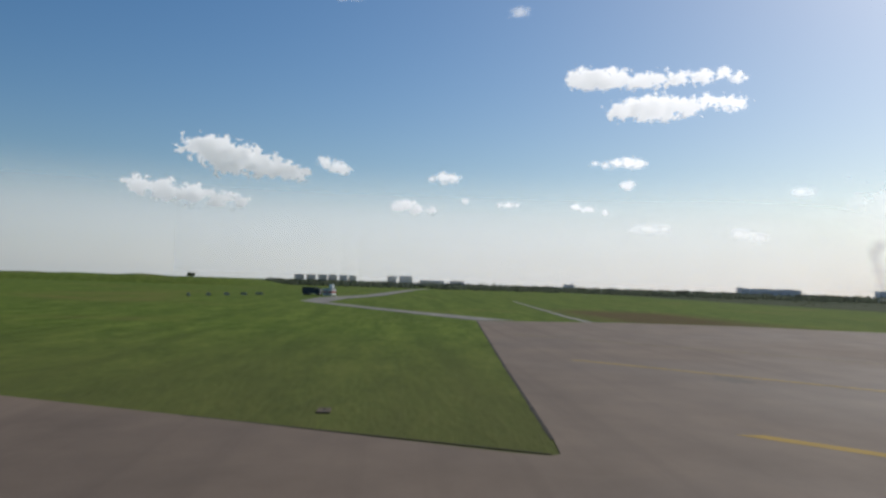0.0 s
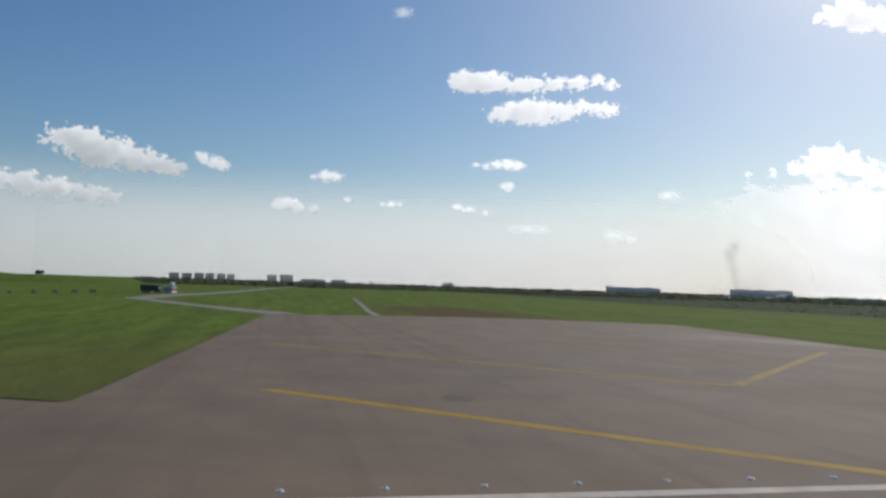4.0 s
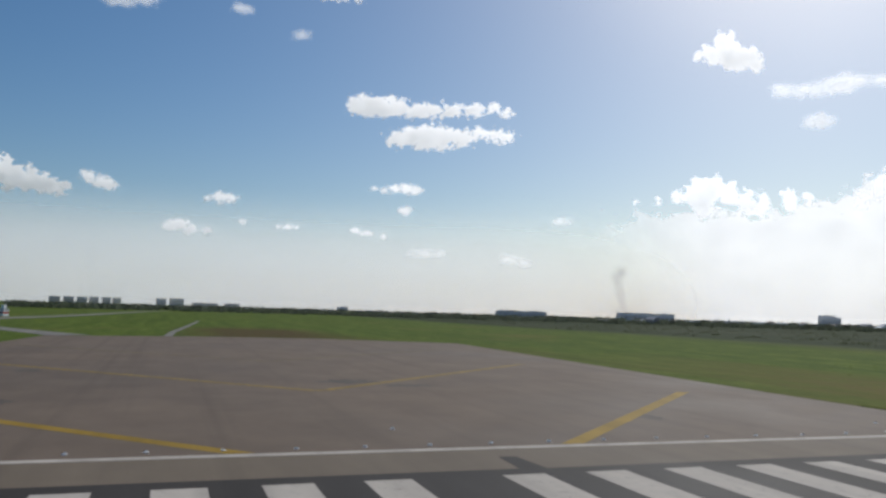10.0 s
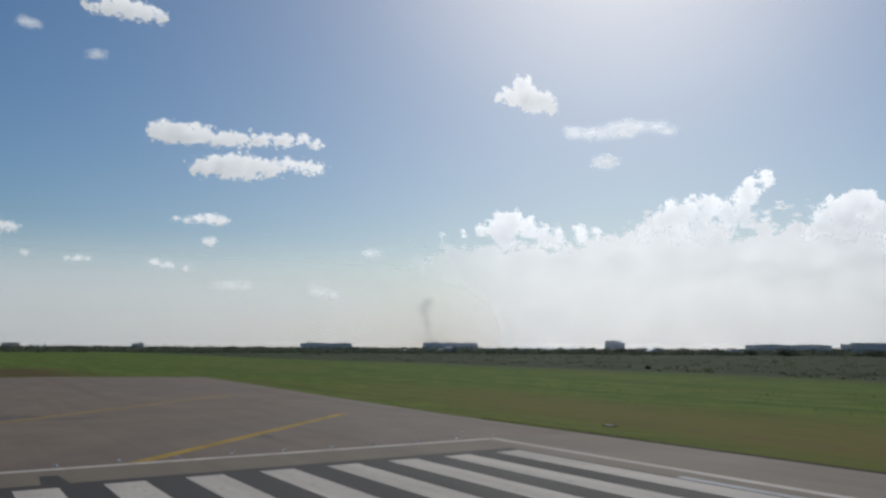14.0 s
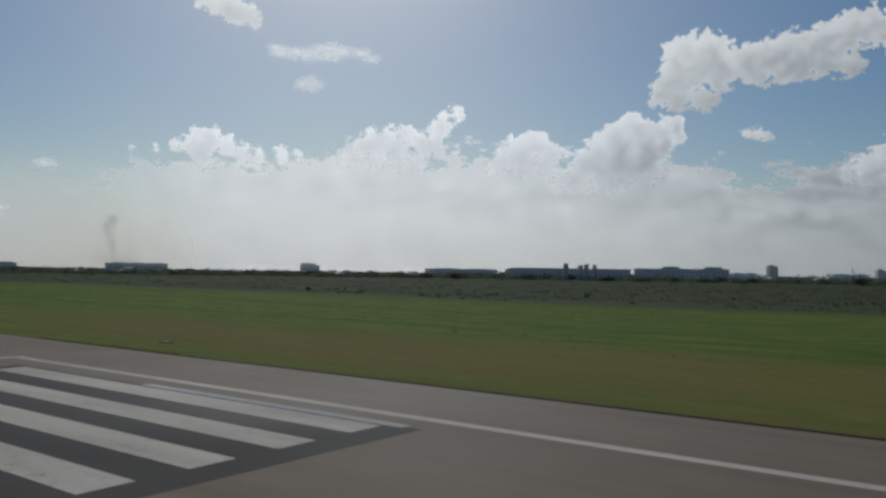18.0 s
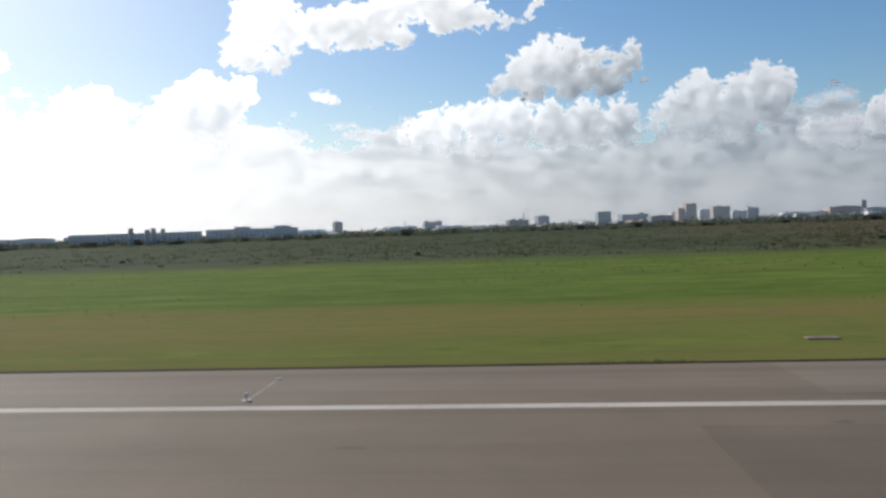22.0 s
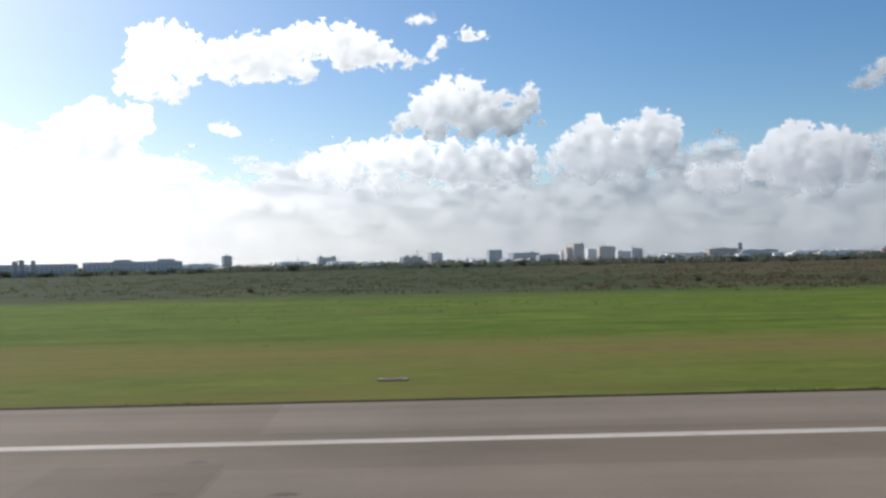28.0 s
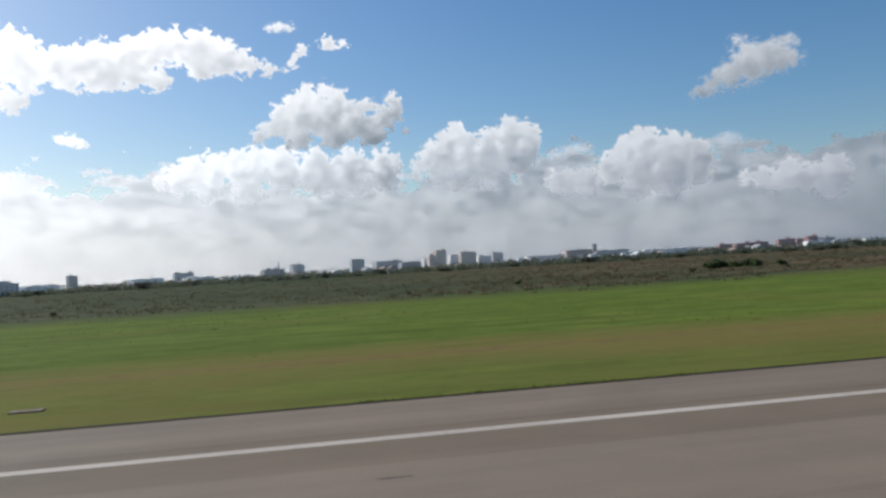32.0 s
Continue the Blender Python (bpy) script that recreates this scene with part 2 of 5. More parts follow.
def boxes(*rows, bevel=0.0):
    bm = bmesh.new()
    for r in rows:
        box(bm, *r, bevel=bevel)
    return bm


def slab(outline, top, thick):
    """A paved sheet with a real edge, from a short outline."""
    bm = bmesh.new()
    f = bm.faces.new([bm.verts.new((x, y, top)) for x, y in outline])
    f.normal_update()
    if f.normal.z < 0:
        f.normal_flip()
    r = bmesh.ops.extrude_face_region(bm, geom=[f])
    bmesh.ops.translate(bm, vec=(0, 0, -thick), verts=[g for g in r["geom"] if isinstance(g, bmesh.types.BMVert)])
    bmesh.ops.recalc_face_normals(bm, faces=bm.faces)
    return bm


def tube(bm, a, b, r0, r1, n=8):
    a, b = Vector(a), Vector(b)
    q = (b - a).to_track_quat("Z", "Y").to_matrix().to_4x4()
    bmesh.ops.create_cone(bm, cap_ends=True, segments=n, radius1=r0, radius2=r1, depth=(b - a).length, matrix=Matrix.Translation((a + b) / 2) @ q)
    return bm


# ---- ground ----
def ground():
    """One sheet to the horizon, finer near the pavement, with faint unevenness beyond it."""
    bm = bmesh.new()
    xs = [-4900, -3600, -2600, -1800, -1200, -800, -560] + list(range(-420, 421, 30)) + [500, 640, 860, 1200, 1700, 2400, 3400, 4900]
    ys = [-4900, -3000, -1800, -1000, -600, -360, -200, -120, -70, -30, 0, 40, 44] + list(range(50, 240, 12)) + [270, 320, 400, 520, 700, 950, 1300, 1800, 2600, 3600, 4900]
    grid = []
    for y in ys:
        row = []
        for x in xs:
            far = max(0.0, min(1.0, (y - 45) / 60))
            z = -0.035 + far * 0.35 * noise.noise(Vector((x * 0.02, y * 0.03, 0)))
            row.append(bm.verts.new((x, y, z)))
        grid.append(row)
    for j in range(len(ys) - 1):
        for i in range(len(xs) - 1):
            bm.faces.new((grid[j][i], grid[j][i + 1], grid[j + 1][i + 1], grid[j + 1][i]))
    return tagged(part("ground", bm, M_FIELD, smooth=True), "flat airfield grassland, green with dry brown strips", "grass field", kind="structure")


ground()

EDGE, SIDE, BAR0, BAR1 = 38.9, 31.1, 5.8, 34.3
runway = tagged(part("runway", slab([(0, -32.4), (2600, -32.4), (2600, 32.4), (0, 32.4)], 0.0, 0.3), M_RUNWAY), "wide worn grey asphalt runway with tyre streaks", "runway", kind="structure")
for s, nm in ((1, "shoulder_north"), (-1, "shoulder_south")):
    if s > 0:
        o = [(0, 32.4), (2600, 32.4), (2600, EDGE), (0, EDGE)]
    else:
        o = [(75, -32.4), (2600, -32.4), (2600, -EDGE), (75, -EDGE)]
    tagged(part(nm, slab(o, -0.002, 0.3), M_SHOULDER), "grey asphalt runway shoulder beside the grass", "pavement", kind="structure")
PAD = [(0, EDGE), (-18, 38.9), (-48, 40.6), (-80, 42.6), (-116, 44.5), (-129, 17), (-130, -4), (-123, -31.2), (-50, -37.0), (-21.5, -39.15), (-18.8, -39.45), (-18.5, -39.9), (-18.9, -41.2), (-25.2, -54.3), (-60, -130), (60, -130), (75, -32.4), (0, -32.4)]
tagged(part("pavement", slab(PAD, -0.001, 0.3), M_PAD), "grey-brown asphalt pad before the runway threshold", "pavement", kind="structure")
tagged(part("road", slab([(-124, -31), (-162, -49), (-212, -71), (-262, -70), (-330, -57), (-620, -32), (-735, -15), (-735, -9), (-620, -25), (-330, -49), (-252, -61), (-207, -63), (-162, -43), (-128, -24)], -0.012, 0.25), M_ROAD), "narrow pale grey taxiway strip through the grass", "road", kind="structure")
tagged(part("path", slab([(-129.4, -11.2), (-153, -10.2), (-188, -7.4), (-240, -3.4), (-290, 0.2), (-290, 1.2), (-240, -2.2), (-188, -6.0), (-153, -8.8), (-129.6, -9.6)], -0.014, 0.2), M_ROAD), "narrow pale worn track leading from the pad into the grass", "track", kind="structure")

tagged(part("dark_patch", slab([(72.2, -12), (77.3, -12), (77.4, 21.5), (77.3, 28.3), (72.1, 28.3), (72.4, 21.0)], 0.003, 0.003), M_PATCH_DARK), "darker rectangular asphalt repair patch in the runway", "pavement", kind="structure")
tagged(part("pale_patch", slab([(77.6, -20), (260, -20), (260, 27.3), (128, 27.2), (77.5, 27.5), (77.8, 10.0)], 0.003, 0.003), M_PATCH_PALE), "paler resurfaced asphalt lane of the runway", "pavement", kind="structure")
tagged(part("pale_shoulder", slab([(77.4, 32.6), (300, 32.6), (300, EDGE - 0.15), (77.1, EDGE - 0.15)], 0.002, 0.003), M_PATCH_PALE), "paler resurfaced asphalt shoulder beside the grass", "pavement", kind="structure")

# ---- markings ----
LIFT = 0.004
lines = tagged(empty("runway_line"), "white painted runway edge and end lines, slightly worn", "runway marking", kind="structure")
for s in (1, -1):
    part("side_stripe", boxes((0, 2600, s * SIDE - 0.32, s * SIDE + 0.32, 0.0, LIFT)), M_WHITE, lines)
part("end_stripe", boxes((-0.32, 0.32, -SIDE - 0.36, SIDE + 0.36, 0.0, LIFT + 0.002)), M_WHITE, lines)

threshold = tagged(empty("threshold_marking"), "row of long white threshold bars on dark rubbered asphalt", "runway marking", kind="structure")
for s in (1, -1):
    for k in range(8):
        y0 = 1.8 + 3.6 * k
        part("stripe", boxes((BAR0, BAR1, min(s * y0, s * (y0 + 1.8)), max(s * y0, s * (y0 + 1.8)), 0.0, LIFT + 0.004)), M_WHITE, threshold)
    part("stripe", boxes((17.6, BAR1 + 0.9, min(s * 29.0, s * 29.6), max(s * 29.0, s * 29.6), 0.0, LIFT + 0.004)), M_WORN, threshold)
part("backing", slab([(BAR0 - 1.2, -29.0), (BAR1 + 1.6, -29.2), (BAR1 + 1.4, 0), (BAR1 + 1.7, 29.2), (BAR0 - 1.2, 29.0), (BAR0 - 1.0, 4.2), (BAR0 - 3.6, 4.0), (BAR0 - 3.7, 3.2), (BAR0 - 1.1, 3.0)], LIFT, LIFT), M_RUBBERED, threshold, "dark rubbered asphalt round the bars")


def chevron(apex, cut, mat, label):
    """A yellow chevron pointing at the runway: two arms at 45 degrees, cut off at x = cut."""
    ob = tagged(empty("chevron_marking"), label, "pavement marking", kind="structure")
    for s in (1, -1):
        x0 = min(apex, cut)
        d0, d1 = apex - x0, 30.6
        w = 0.64
        bm = slab([(apex - d0, 0.4 + s * d0 - w), (apex - d1, 0.4 + s * d1 - w), (apex - d1, 0.4 + s * d1 + w), (apex - d0, 0.4 + s * d0 + w)], LIFT + 0.0008 * s, LIFT)
        part("arm", bm, mat, ob)
    return ob


chevron(7.3, -0.5, M_YELLOW, "bright yellow chevron arms running up to the runway end")
chevron(-25.6, 0, M_YELLOW_WORN, "worn yellow chevron on the grey pad")
chevron(-58.5, 0, M_YELLOW_FADED, "faded yellow chevron on the grey pad")

# ---- sky: clouds ----
# Each cloud is a heap of lumps: bearing, height and radius in degrees, seen from the runway's end.
CLOUDS = []
CLOUDS.append(("streak", ((167.1, 14.6, 0.82), (166.1, 14.5, 0.74), (165.1, 14.8, 0.49), (163.8, 14.4, 0.57), (162.6, 14.5, 0.57), (160.9, 14.5, 0.49), (159.3, 14.6, 0.49), (157.9, 14.7, 0.33), (157.0, 14.4, 0.29), (167.7, 14.5, 0.41),)))
CLOUDS.append(("streak", ((164.8, 12.4, 0.57), (163.8, 12.7, 0.65), (162.6, 12.9, 0.65), (161.3, 12.8, 0.65), (160.1, 12.5, 0.57), (158.8, 13.0, 0.41), (157.4, 12.8, 0.41), (156.8, 12.7, 0.29), (162.9, 12.2, 0.57), (161.7, 12.2, 0.49),)))
CLOUDS.append(("streak", ((194.6, 8.9, 0.57), (193.3, 8.8, 0.90), (191.7, 8.3, 0.98), (190.2, 7.8, 0.82), (188.6, 7.6, 0.65), (187.4, 7.4, 0.41), (192.5, 7.8, 0.65),)))
CLOUDS.append(("puff", ((185.7, 8.4, 0.37), (184.8, 8.0, 0.49), (184.1, 7.8, 0.33),)))
CLOUDS.append(("streak", ((198.0, 6.1, 0.57), (196.4, 5.8, 0.74), (194.6, 5.6, 0.74), (192.7, 5.3, 0.53), (191.4, 5.3, 0.33),)))
CLOUDS.append(("puff", ((177.2, 7.6, 0.41), (176.4, 7.6, 0.29), (178.0, 7.5, 0.29),)))
CLOUDS.append(("puff", ((180.2, 5.5, 0.49), (179.0, 5.3, 0.41), (177.9, 5.3, 0.25), (179.6, 5.7, 0.33),)))
CLOUDS.append(("puff", ((164.1, 8.9, 0.41), (164.9, 8.8, 0.33), (163.3, 8.8, 0.33), (166.5, 8.8, 0.20), (165.7, 8.7, 0.25),)))
CLOUDS.append(("puff", ((164.1, 7.3, 0.33), (164.4, 7.3, 0.20),)))
CLOUDS.append(("puff", ((175.5, 6.0, 0.25),)))
CLOUDS.append(("puff", ((172.5, 5.8, 0.29), (173.1, 5.8, 0.20), (171.8, 5.8, 0.20),)))
CLOUDS.append(("puff", ((167.7, 5.7, 0.29), (166.8, 5.6, 0.29), (165.6, 5.4, 0.25),)))
CLOUDS.append(("faint", ((162.7, 4.3, 0.37), (161.7, 4.3, 0.29), (163.7, 4.2, 0.25),)))
CLOUDS.append(("faint", ((156.6, 4.0, 0.41), (155.4, 3.8, 0.33),)))
CLOUDS.append(("faint", ((152.9, 6.8, 0.33), (152.5, 6.8, 0.25),)))
CLOUDS.append(("faint", ((176.3, 20.4, 0.37), (184.6, 19.9, 0.57), (183.1, 20.3, 0.65), (172.1, 19.1, 0.37),)))
CLOUDS.append(("faint", ((134.4, 15.5, 0.65), (135.2, 15.3, 0.49), (137.9, 15.3, 0.49), (135.9, 13.2, 0.57), (136.5, 15.2, 0.41),)))
CLOUDS.append(("puff", ((172.6, 22.0, 0.4), (171.6, 22.1, 0.55), (170.4, 22.3, 0.7), (169.2, 22.2, 0.6), (168.1, 22.0, 0.4),)))
CLOUDS.append(("heap", ((141.9, 18.7, 0.65), (141.4, 19.0, 0.49), (142.8, 18.1, 0.61), (141.4, 17.9, 0.90), (140.1, 17.6, 0.74), (139.6, 17.0, 0.57), (143.6, 17.9, 0.37), (142.5, 17.6, 0.49), (141.0, 17.2, 0.65),)))
CLOUDS.append(("faint", ((134.6, 15.2, 0.37), (133.5, 15.5, 0.45), (132.1, 15.5, 0.41), (131.4, 15.1, 0.33), (136.8, 15.3, 0.29), (138.3, 15.6, 0.25), (135.7, 13.2, 0.33),)))
CLOUDS.append(("tier", ((143.8, 8.9, 0.49), (143.3, 9.3, 0.65), (142.4, 9.4, 0.57), (141.4, 8.9, 0.57), (140.4, 8.4, 0.57), (139.3, 8.3, 0.49), (137.7, 8.5, 0.57), (143.1, 8.4, 0.74), (136.5, 8.3, 0.37), (144.9, 8.6, 0.37), (146.1, 8.4, 0.33), (147.7, 8.1, 0.29),)))
CLOUDS.append(("tier", ((133.3, 8.2, 0.57), (132.3, 9.1, 0.57), (131.3, 9.8, 0.65), (130.1, 10.0, 0.57), (128.7, 10.2, 0.57), (127.7, 9.7, 0.57), (126.4, 9.1, 0.57), (125.2, 9.1, 0.37), (130.9, 8.7, 0.82), (129.3, 8.7, 0.82), (127.6, 8.5, 0.65), (126.6, 10.4, 0.53), (126.1, 11.2, 0.49), (125.1, 11.8, 0.41), (126.7, 9.6, 0.49),)))
CLOUDS.append(("tier", ((121.9, 8.5, 0.65), (120.9, 9.4, 0.57), (119.9, 9.8, 0.61), (119.1, 9.6, 0.57), (118.1, 8.9, 0.49), (117.1, 8.8, 0.29), (122.7, 7.8, 0.49), (120.3, 8.4, 0.82), (118.7, 8.3, 0.65),)))
CLOUDS.append(("tier", ((112.5, 10.9, 0.65), (113.5, 10.3, 0.74), (114.7, 9.3, 0.82), (111.9, 9.5, 1.14), (113.5, 8.7, 1.14), (115.9, 8.3, 0.82), (116.8, 7.4, 0.65), (110.4, 10.2, 0.74), (109.8, 10.6, 0.49), (111.5, 8.3, 1.02), (114.7, 7.4, 1.02), (117.8, 7.0, 0.65),)))
CLOUDS.append(("heap", ((109.7, 15.3, 0.90), (108.7, 15.6, 0.90), (107.1, 15.5, 1.02), (107.8, 14.6, 1.43), (109.7, 14.0, 1.14), (110.4, 12.9, 1.02), (111.2, 12.1, 0.53), (109.5, 12.3, 1.02), (107.8, 12.0, 1.02), (106.7, 13.6, 1.14), (105.2, 14.4, 1.14), (103.8, 14.6, 1.23), (102.4, 14.7, 1.31), (104.2, 13.6, 0.90), (102.4, 13.6, 1.02), (101.9, 14.6, 1.23), (100.4, 15.0, 1.23), (98.9, 15.7, 1.23), (97.4, 15.9, 1.14), (95.9, 15.7, 1.31), (94.3, 15.2, 1.23), (92.8, 14.7, 0.82), (91.2, 14.4, 0.57), (89.6, 14.7, 0.41), (89.0, 15.6, 0.49), (87.1, 16.1, 0.57), (85.9, 16.1, 0.37), (98.8, 13.6, 0.90), (100.5, 13.8, 0.90), (95.9, 14.4, 0.90),)))
CLOUDS.append(("puff", ((104.9, 9.7, 0.41), (104.3, 9.6, 0.41), (103.8, 9.4, 0.29),)))
CLOUDS.append(("puff", ((90.5, 17.2, 0.37), (89.7, 17.2, 0.29), (91.1, 17.2, 0.25),)))
CLOUDS.append(("heap", ((87.5, 12.8, 0.65), (88.7, 12.7, 0.74), (89.7, 12.1, 0.74), (90.6, 11.4, 0.74), (91.2, 10.4, 0.82), (92.2, 9.9, 0.65), (86.5, 12.4, 0.65), (85.7, 11.6, 0.74), (89.0, 11.1, 1.23), (87.4, 11.1, 1.31), (84.3, 11.8, 0.57), (82.6, 12.1, 0.53), (82.3, 11.3, 0.57), (83.3, 10.7, 0.90), (85.4, 10.4, 1.14), (81.7, 9.9, 0.41), (87.0, 9.7, 1.14), (89.5, 9.6, 1.02), (84.2, 9.6, 0.98),)))
CLOUDS.append(("tier", ((97.0, 8.0, 0.74), (95.4, 8.2, 0.65), (93.9, 8.3, 0.65), (97.8, 7.4, 0.74), (95.9, 7.1, 0.90), (92.3, 8.4, 0.82), (90.7, 8.2, 1.02), (88.3, 7.9, 1.14), (85.9, 7.7, 1.14), (83.5, 7.7, 1.02), (99.1, 6.9, 0.41), (93.2, 7.1, 1.02),)))
CLOUDS.append(("tier", ((78.3, 9.6, 0.53), (78.9, 8.9, 0.65), (80.2, 8.2, 0.65), (77.7, 9.0, 0.57), (79.4, 7.8, 0.90), (77.5, 7.9, 1.02), (81.0, 7.3, 0.65), (74.0, 10.0, 0.53), (73.2, 9.6, 0.53), (74.6, 9.5, 0.65), (75.7, 9.0, 0.74), (72.9, 8.8, 0.65), (74.5, 8.3, 1.02), (76.1, 7.8, 1.02), (73.3, 7.8, 0.74), (78.6, 6.9, 0.82), (75.8, 6.8, 0.90), (82.3, 6.6, 0.49),)))
CLOUDS.append(("faint", ((69.4, 7.7, 0.41), (70.2, 7.6, 0.33), (71.0, 7.4, 0.37),)))
CLOUDS.append(("tier", ((65.2, 8.2, 0.65), (64.6, 8.3, 0.41), (66.1, 7.7, 0.74), (66.7, 7.1, 0.65), (65.0, 7.2, 1.02), (63.2, 7.7, 0.65), (62.3, 7.3, 0.65), (61.2, 7.0, 0.57), (63.4, 6.7, 1.14), (61.6, 6.2, 0.90), (67.5, 6.4, 0.74), (65.6, 6.1, 1.14), (69.1, 5.7, 0.74), (71.4, 5.9, 0.61), (70.6, 5.7, 0.65), (69.9, 5.7, 0.57), (63.4, 5.5, 0.90),)))
CLOUDS.append(("faint", ((59.4, 7.4, 0.53), (59.9, 7.4, 0.33),)))
CLOUDS.append(("tuft", ((55.4, 13.2, 0.49), (56.1, 13.1, 0.65), (57.1, 12.5, 0.90), (58.2, 12.0, 0.90), (59.2, 11.6, 0.82), (60.3, 11.0, 0.57), (61.2, 10.7, 0.37), (57.8, 12.8, 0.65), (58.4, 13.8, 0.37), (56.2, 12.1, 0.82), (55.2, 12.2, 0.65), (57.5, 11.5, 0.65),)))
CLOUDS.append(("tier", ((58.6, 4.9, 0.37), (57.5, 5.0, 0.57), (56.6, 4.6, 0.53), (55.8, 5.2, 0.69), (54.9, 4.6, 0.57), (54.1, 4.8, 0.61), (53.1, 5.2, 0.82), (53.4, 4.3, 0.82),)))
# added faint sheets that imitate the sun's glow high in the sky
GLOW_SHEETS = []
GLOW_SHEETS.append(((138.0, 25.5, 3.68), (132.8, 25.8, 4.09), (128.5, 25.8, 4.09), (125.2, 24.9, 3.27), (141.3, 21.4, 3.68), (134.9, 21.1, 4.09), (128.6, 20.6, 3.68), (145.7, 24.2, 2.86),))
SMOKE = []
SMOKE.append(((148.45, 0.4, 0.17), (148.5, 0.7, 0.19), (148.55, 1.0, 0.22), (148.65, 1.35, 0.25), (148.75, 1.7, 0.28), (148.85, 2.1, 0.32), (148.95, 2.5, 0.36), (149.0, 2.95, 0.4), (148.7, 3.3, 0.42)))
CLOUD_FAR = 3700.0


def cloud_material(name, color, thin, thick, opacity, wisp, grain=0.02, lean_by=0.5):
    """Water droplets: low painted shade lets the sun through, high painted shade scatters it back."""
    n = Nodes(name)
    v = n.coords()

    def attribute(key):
        a = n.nodes.new("ShaderNodeAttribute")
        a.attribute_name = key
        return a.outputs["Fac"]

    fine = n.math("SUBTRACT", n.noise(v, grain, 3, 0.5, 0.3), 0.5)
    alpha = n.nodes.new("ShaderNodeMapRange")
    alpha.interpolation_type = "SMOOTHSTEP"
    n.links.new(n.math("ADD", attribute("cover"), n.math("MULTIPLY", fine, wisp)), alpha.inputs[0])
    alpha.inputs[1].default_value, alpha.inputs[2].default_value = 0.05, 0.95
    alpha.inputs[3].default_value, alpha.inputs[4].default_value = 0.0, opacity
    # the cloud's light and shade, written beforehand into a vertex attribute
    t = n.math("ADD", attribute("baked_shade"), n.math("MULTIPLY", fine, 0.3))
    # imitates droplet scatter: normals tilted from the sun light the shell whatever its slope
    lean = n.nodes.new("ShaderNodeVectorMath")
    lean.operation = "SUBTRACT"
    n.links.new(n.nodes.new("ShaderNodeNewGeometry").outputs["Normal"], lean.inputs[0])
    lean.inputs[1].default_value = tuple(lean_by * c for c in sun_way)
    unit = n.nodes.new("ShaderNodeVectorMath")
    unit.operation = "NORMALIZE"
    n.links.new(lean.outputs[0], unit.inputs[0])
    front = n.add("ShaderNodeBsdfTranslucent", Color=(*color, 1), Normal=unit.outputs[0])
    back = n.add("ShaderNodeBsdfDiffuse", Color=(*color, 1))
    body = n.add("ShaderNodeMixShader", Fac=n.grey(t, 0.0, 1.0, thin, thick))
    n.links.new(back.outputs[0], body.inputs[1])
    n.links.new(front.outputs[0], body.inputs[2])
    clear = n.add("ShaderNodeBsdfTransparent")
    mixed = n.add("ShaderNodeMixShader", Fac=alpha.outputs[0])
    n.links.new(clear.outputs[0], mixed.inputs[1])
    n.links.new(body.outputs[0], mixed.inputs[2])
    n.links.new(mixed.outputs[0], n.out.inputs[0])
    return n.mat


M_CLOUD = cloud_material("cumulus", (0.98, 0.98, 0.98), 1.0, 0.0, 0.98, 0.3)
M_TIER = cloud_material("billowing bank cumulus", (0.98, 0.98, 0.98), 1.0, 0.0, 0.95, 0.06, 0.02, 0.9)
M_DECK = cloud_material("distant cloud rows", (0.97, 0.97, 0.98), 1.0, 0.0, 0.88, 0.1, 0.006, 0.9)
M_GLARE = cloud_material("sun glow sheet", (0.98, 0.98, 0.98), 1.0, 0.97, 0.06, 0.15, 0.003, 1.5)
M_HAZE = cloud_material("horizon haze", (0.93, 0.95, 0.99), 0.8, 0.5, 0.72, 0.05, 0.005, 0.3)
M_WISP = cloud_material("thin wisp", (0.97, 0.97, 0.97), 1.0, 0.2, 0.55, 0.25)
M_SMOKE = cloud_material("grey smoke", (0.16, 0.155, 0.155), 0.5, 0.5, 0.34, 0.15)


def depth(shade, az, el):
    """Cloud shade put into the colour: little near the sun's bearing, more the farther from it."""
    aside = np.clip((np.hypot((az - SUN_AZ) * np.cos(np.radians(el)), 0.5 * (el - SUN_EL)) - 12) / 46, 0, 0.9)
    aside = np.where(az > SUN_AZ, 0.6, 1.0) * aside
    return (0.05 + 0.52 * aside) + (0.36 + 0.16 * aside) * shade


def blurred(field, reach):
    """The field with its fine steps smoothed away."""
    for axis in (0, 1):
        for _ in range(2):
            pad = np.concatenate([np.take(field, [0] * reach, axis), field, np.take(field, [-1] * reach, axis)], axis)
            run = np.cumsum(np.insert(pad, 0, 0, axis), axis)
            size = field.shape[axis]
            field = (np.take(run, range(2 * reach + 1, 2 * reach + 1 + size), axis) - np.take(run, range(size), axis)) / (2 * reach + 1)
    return field


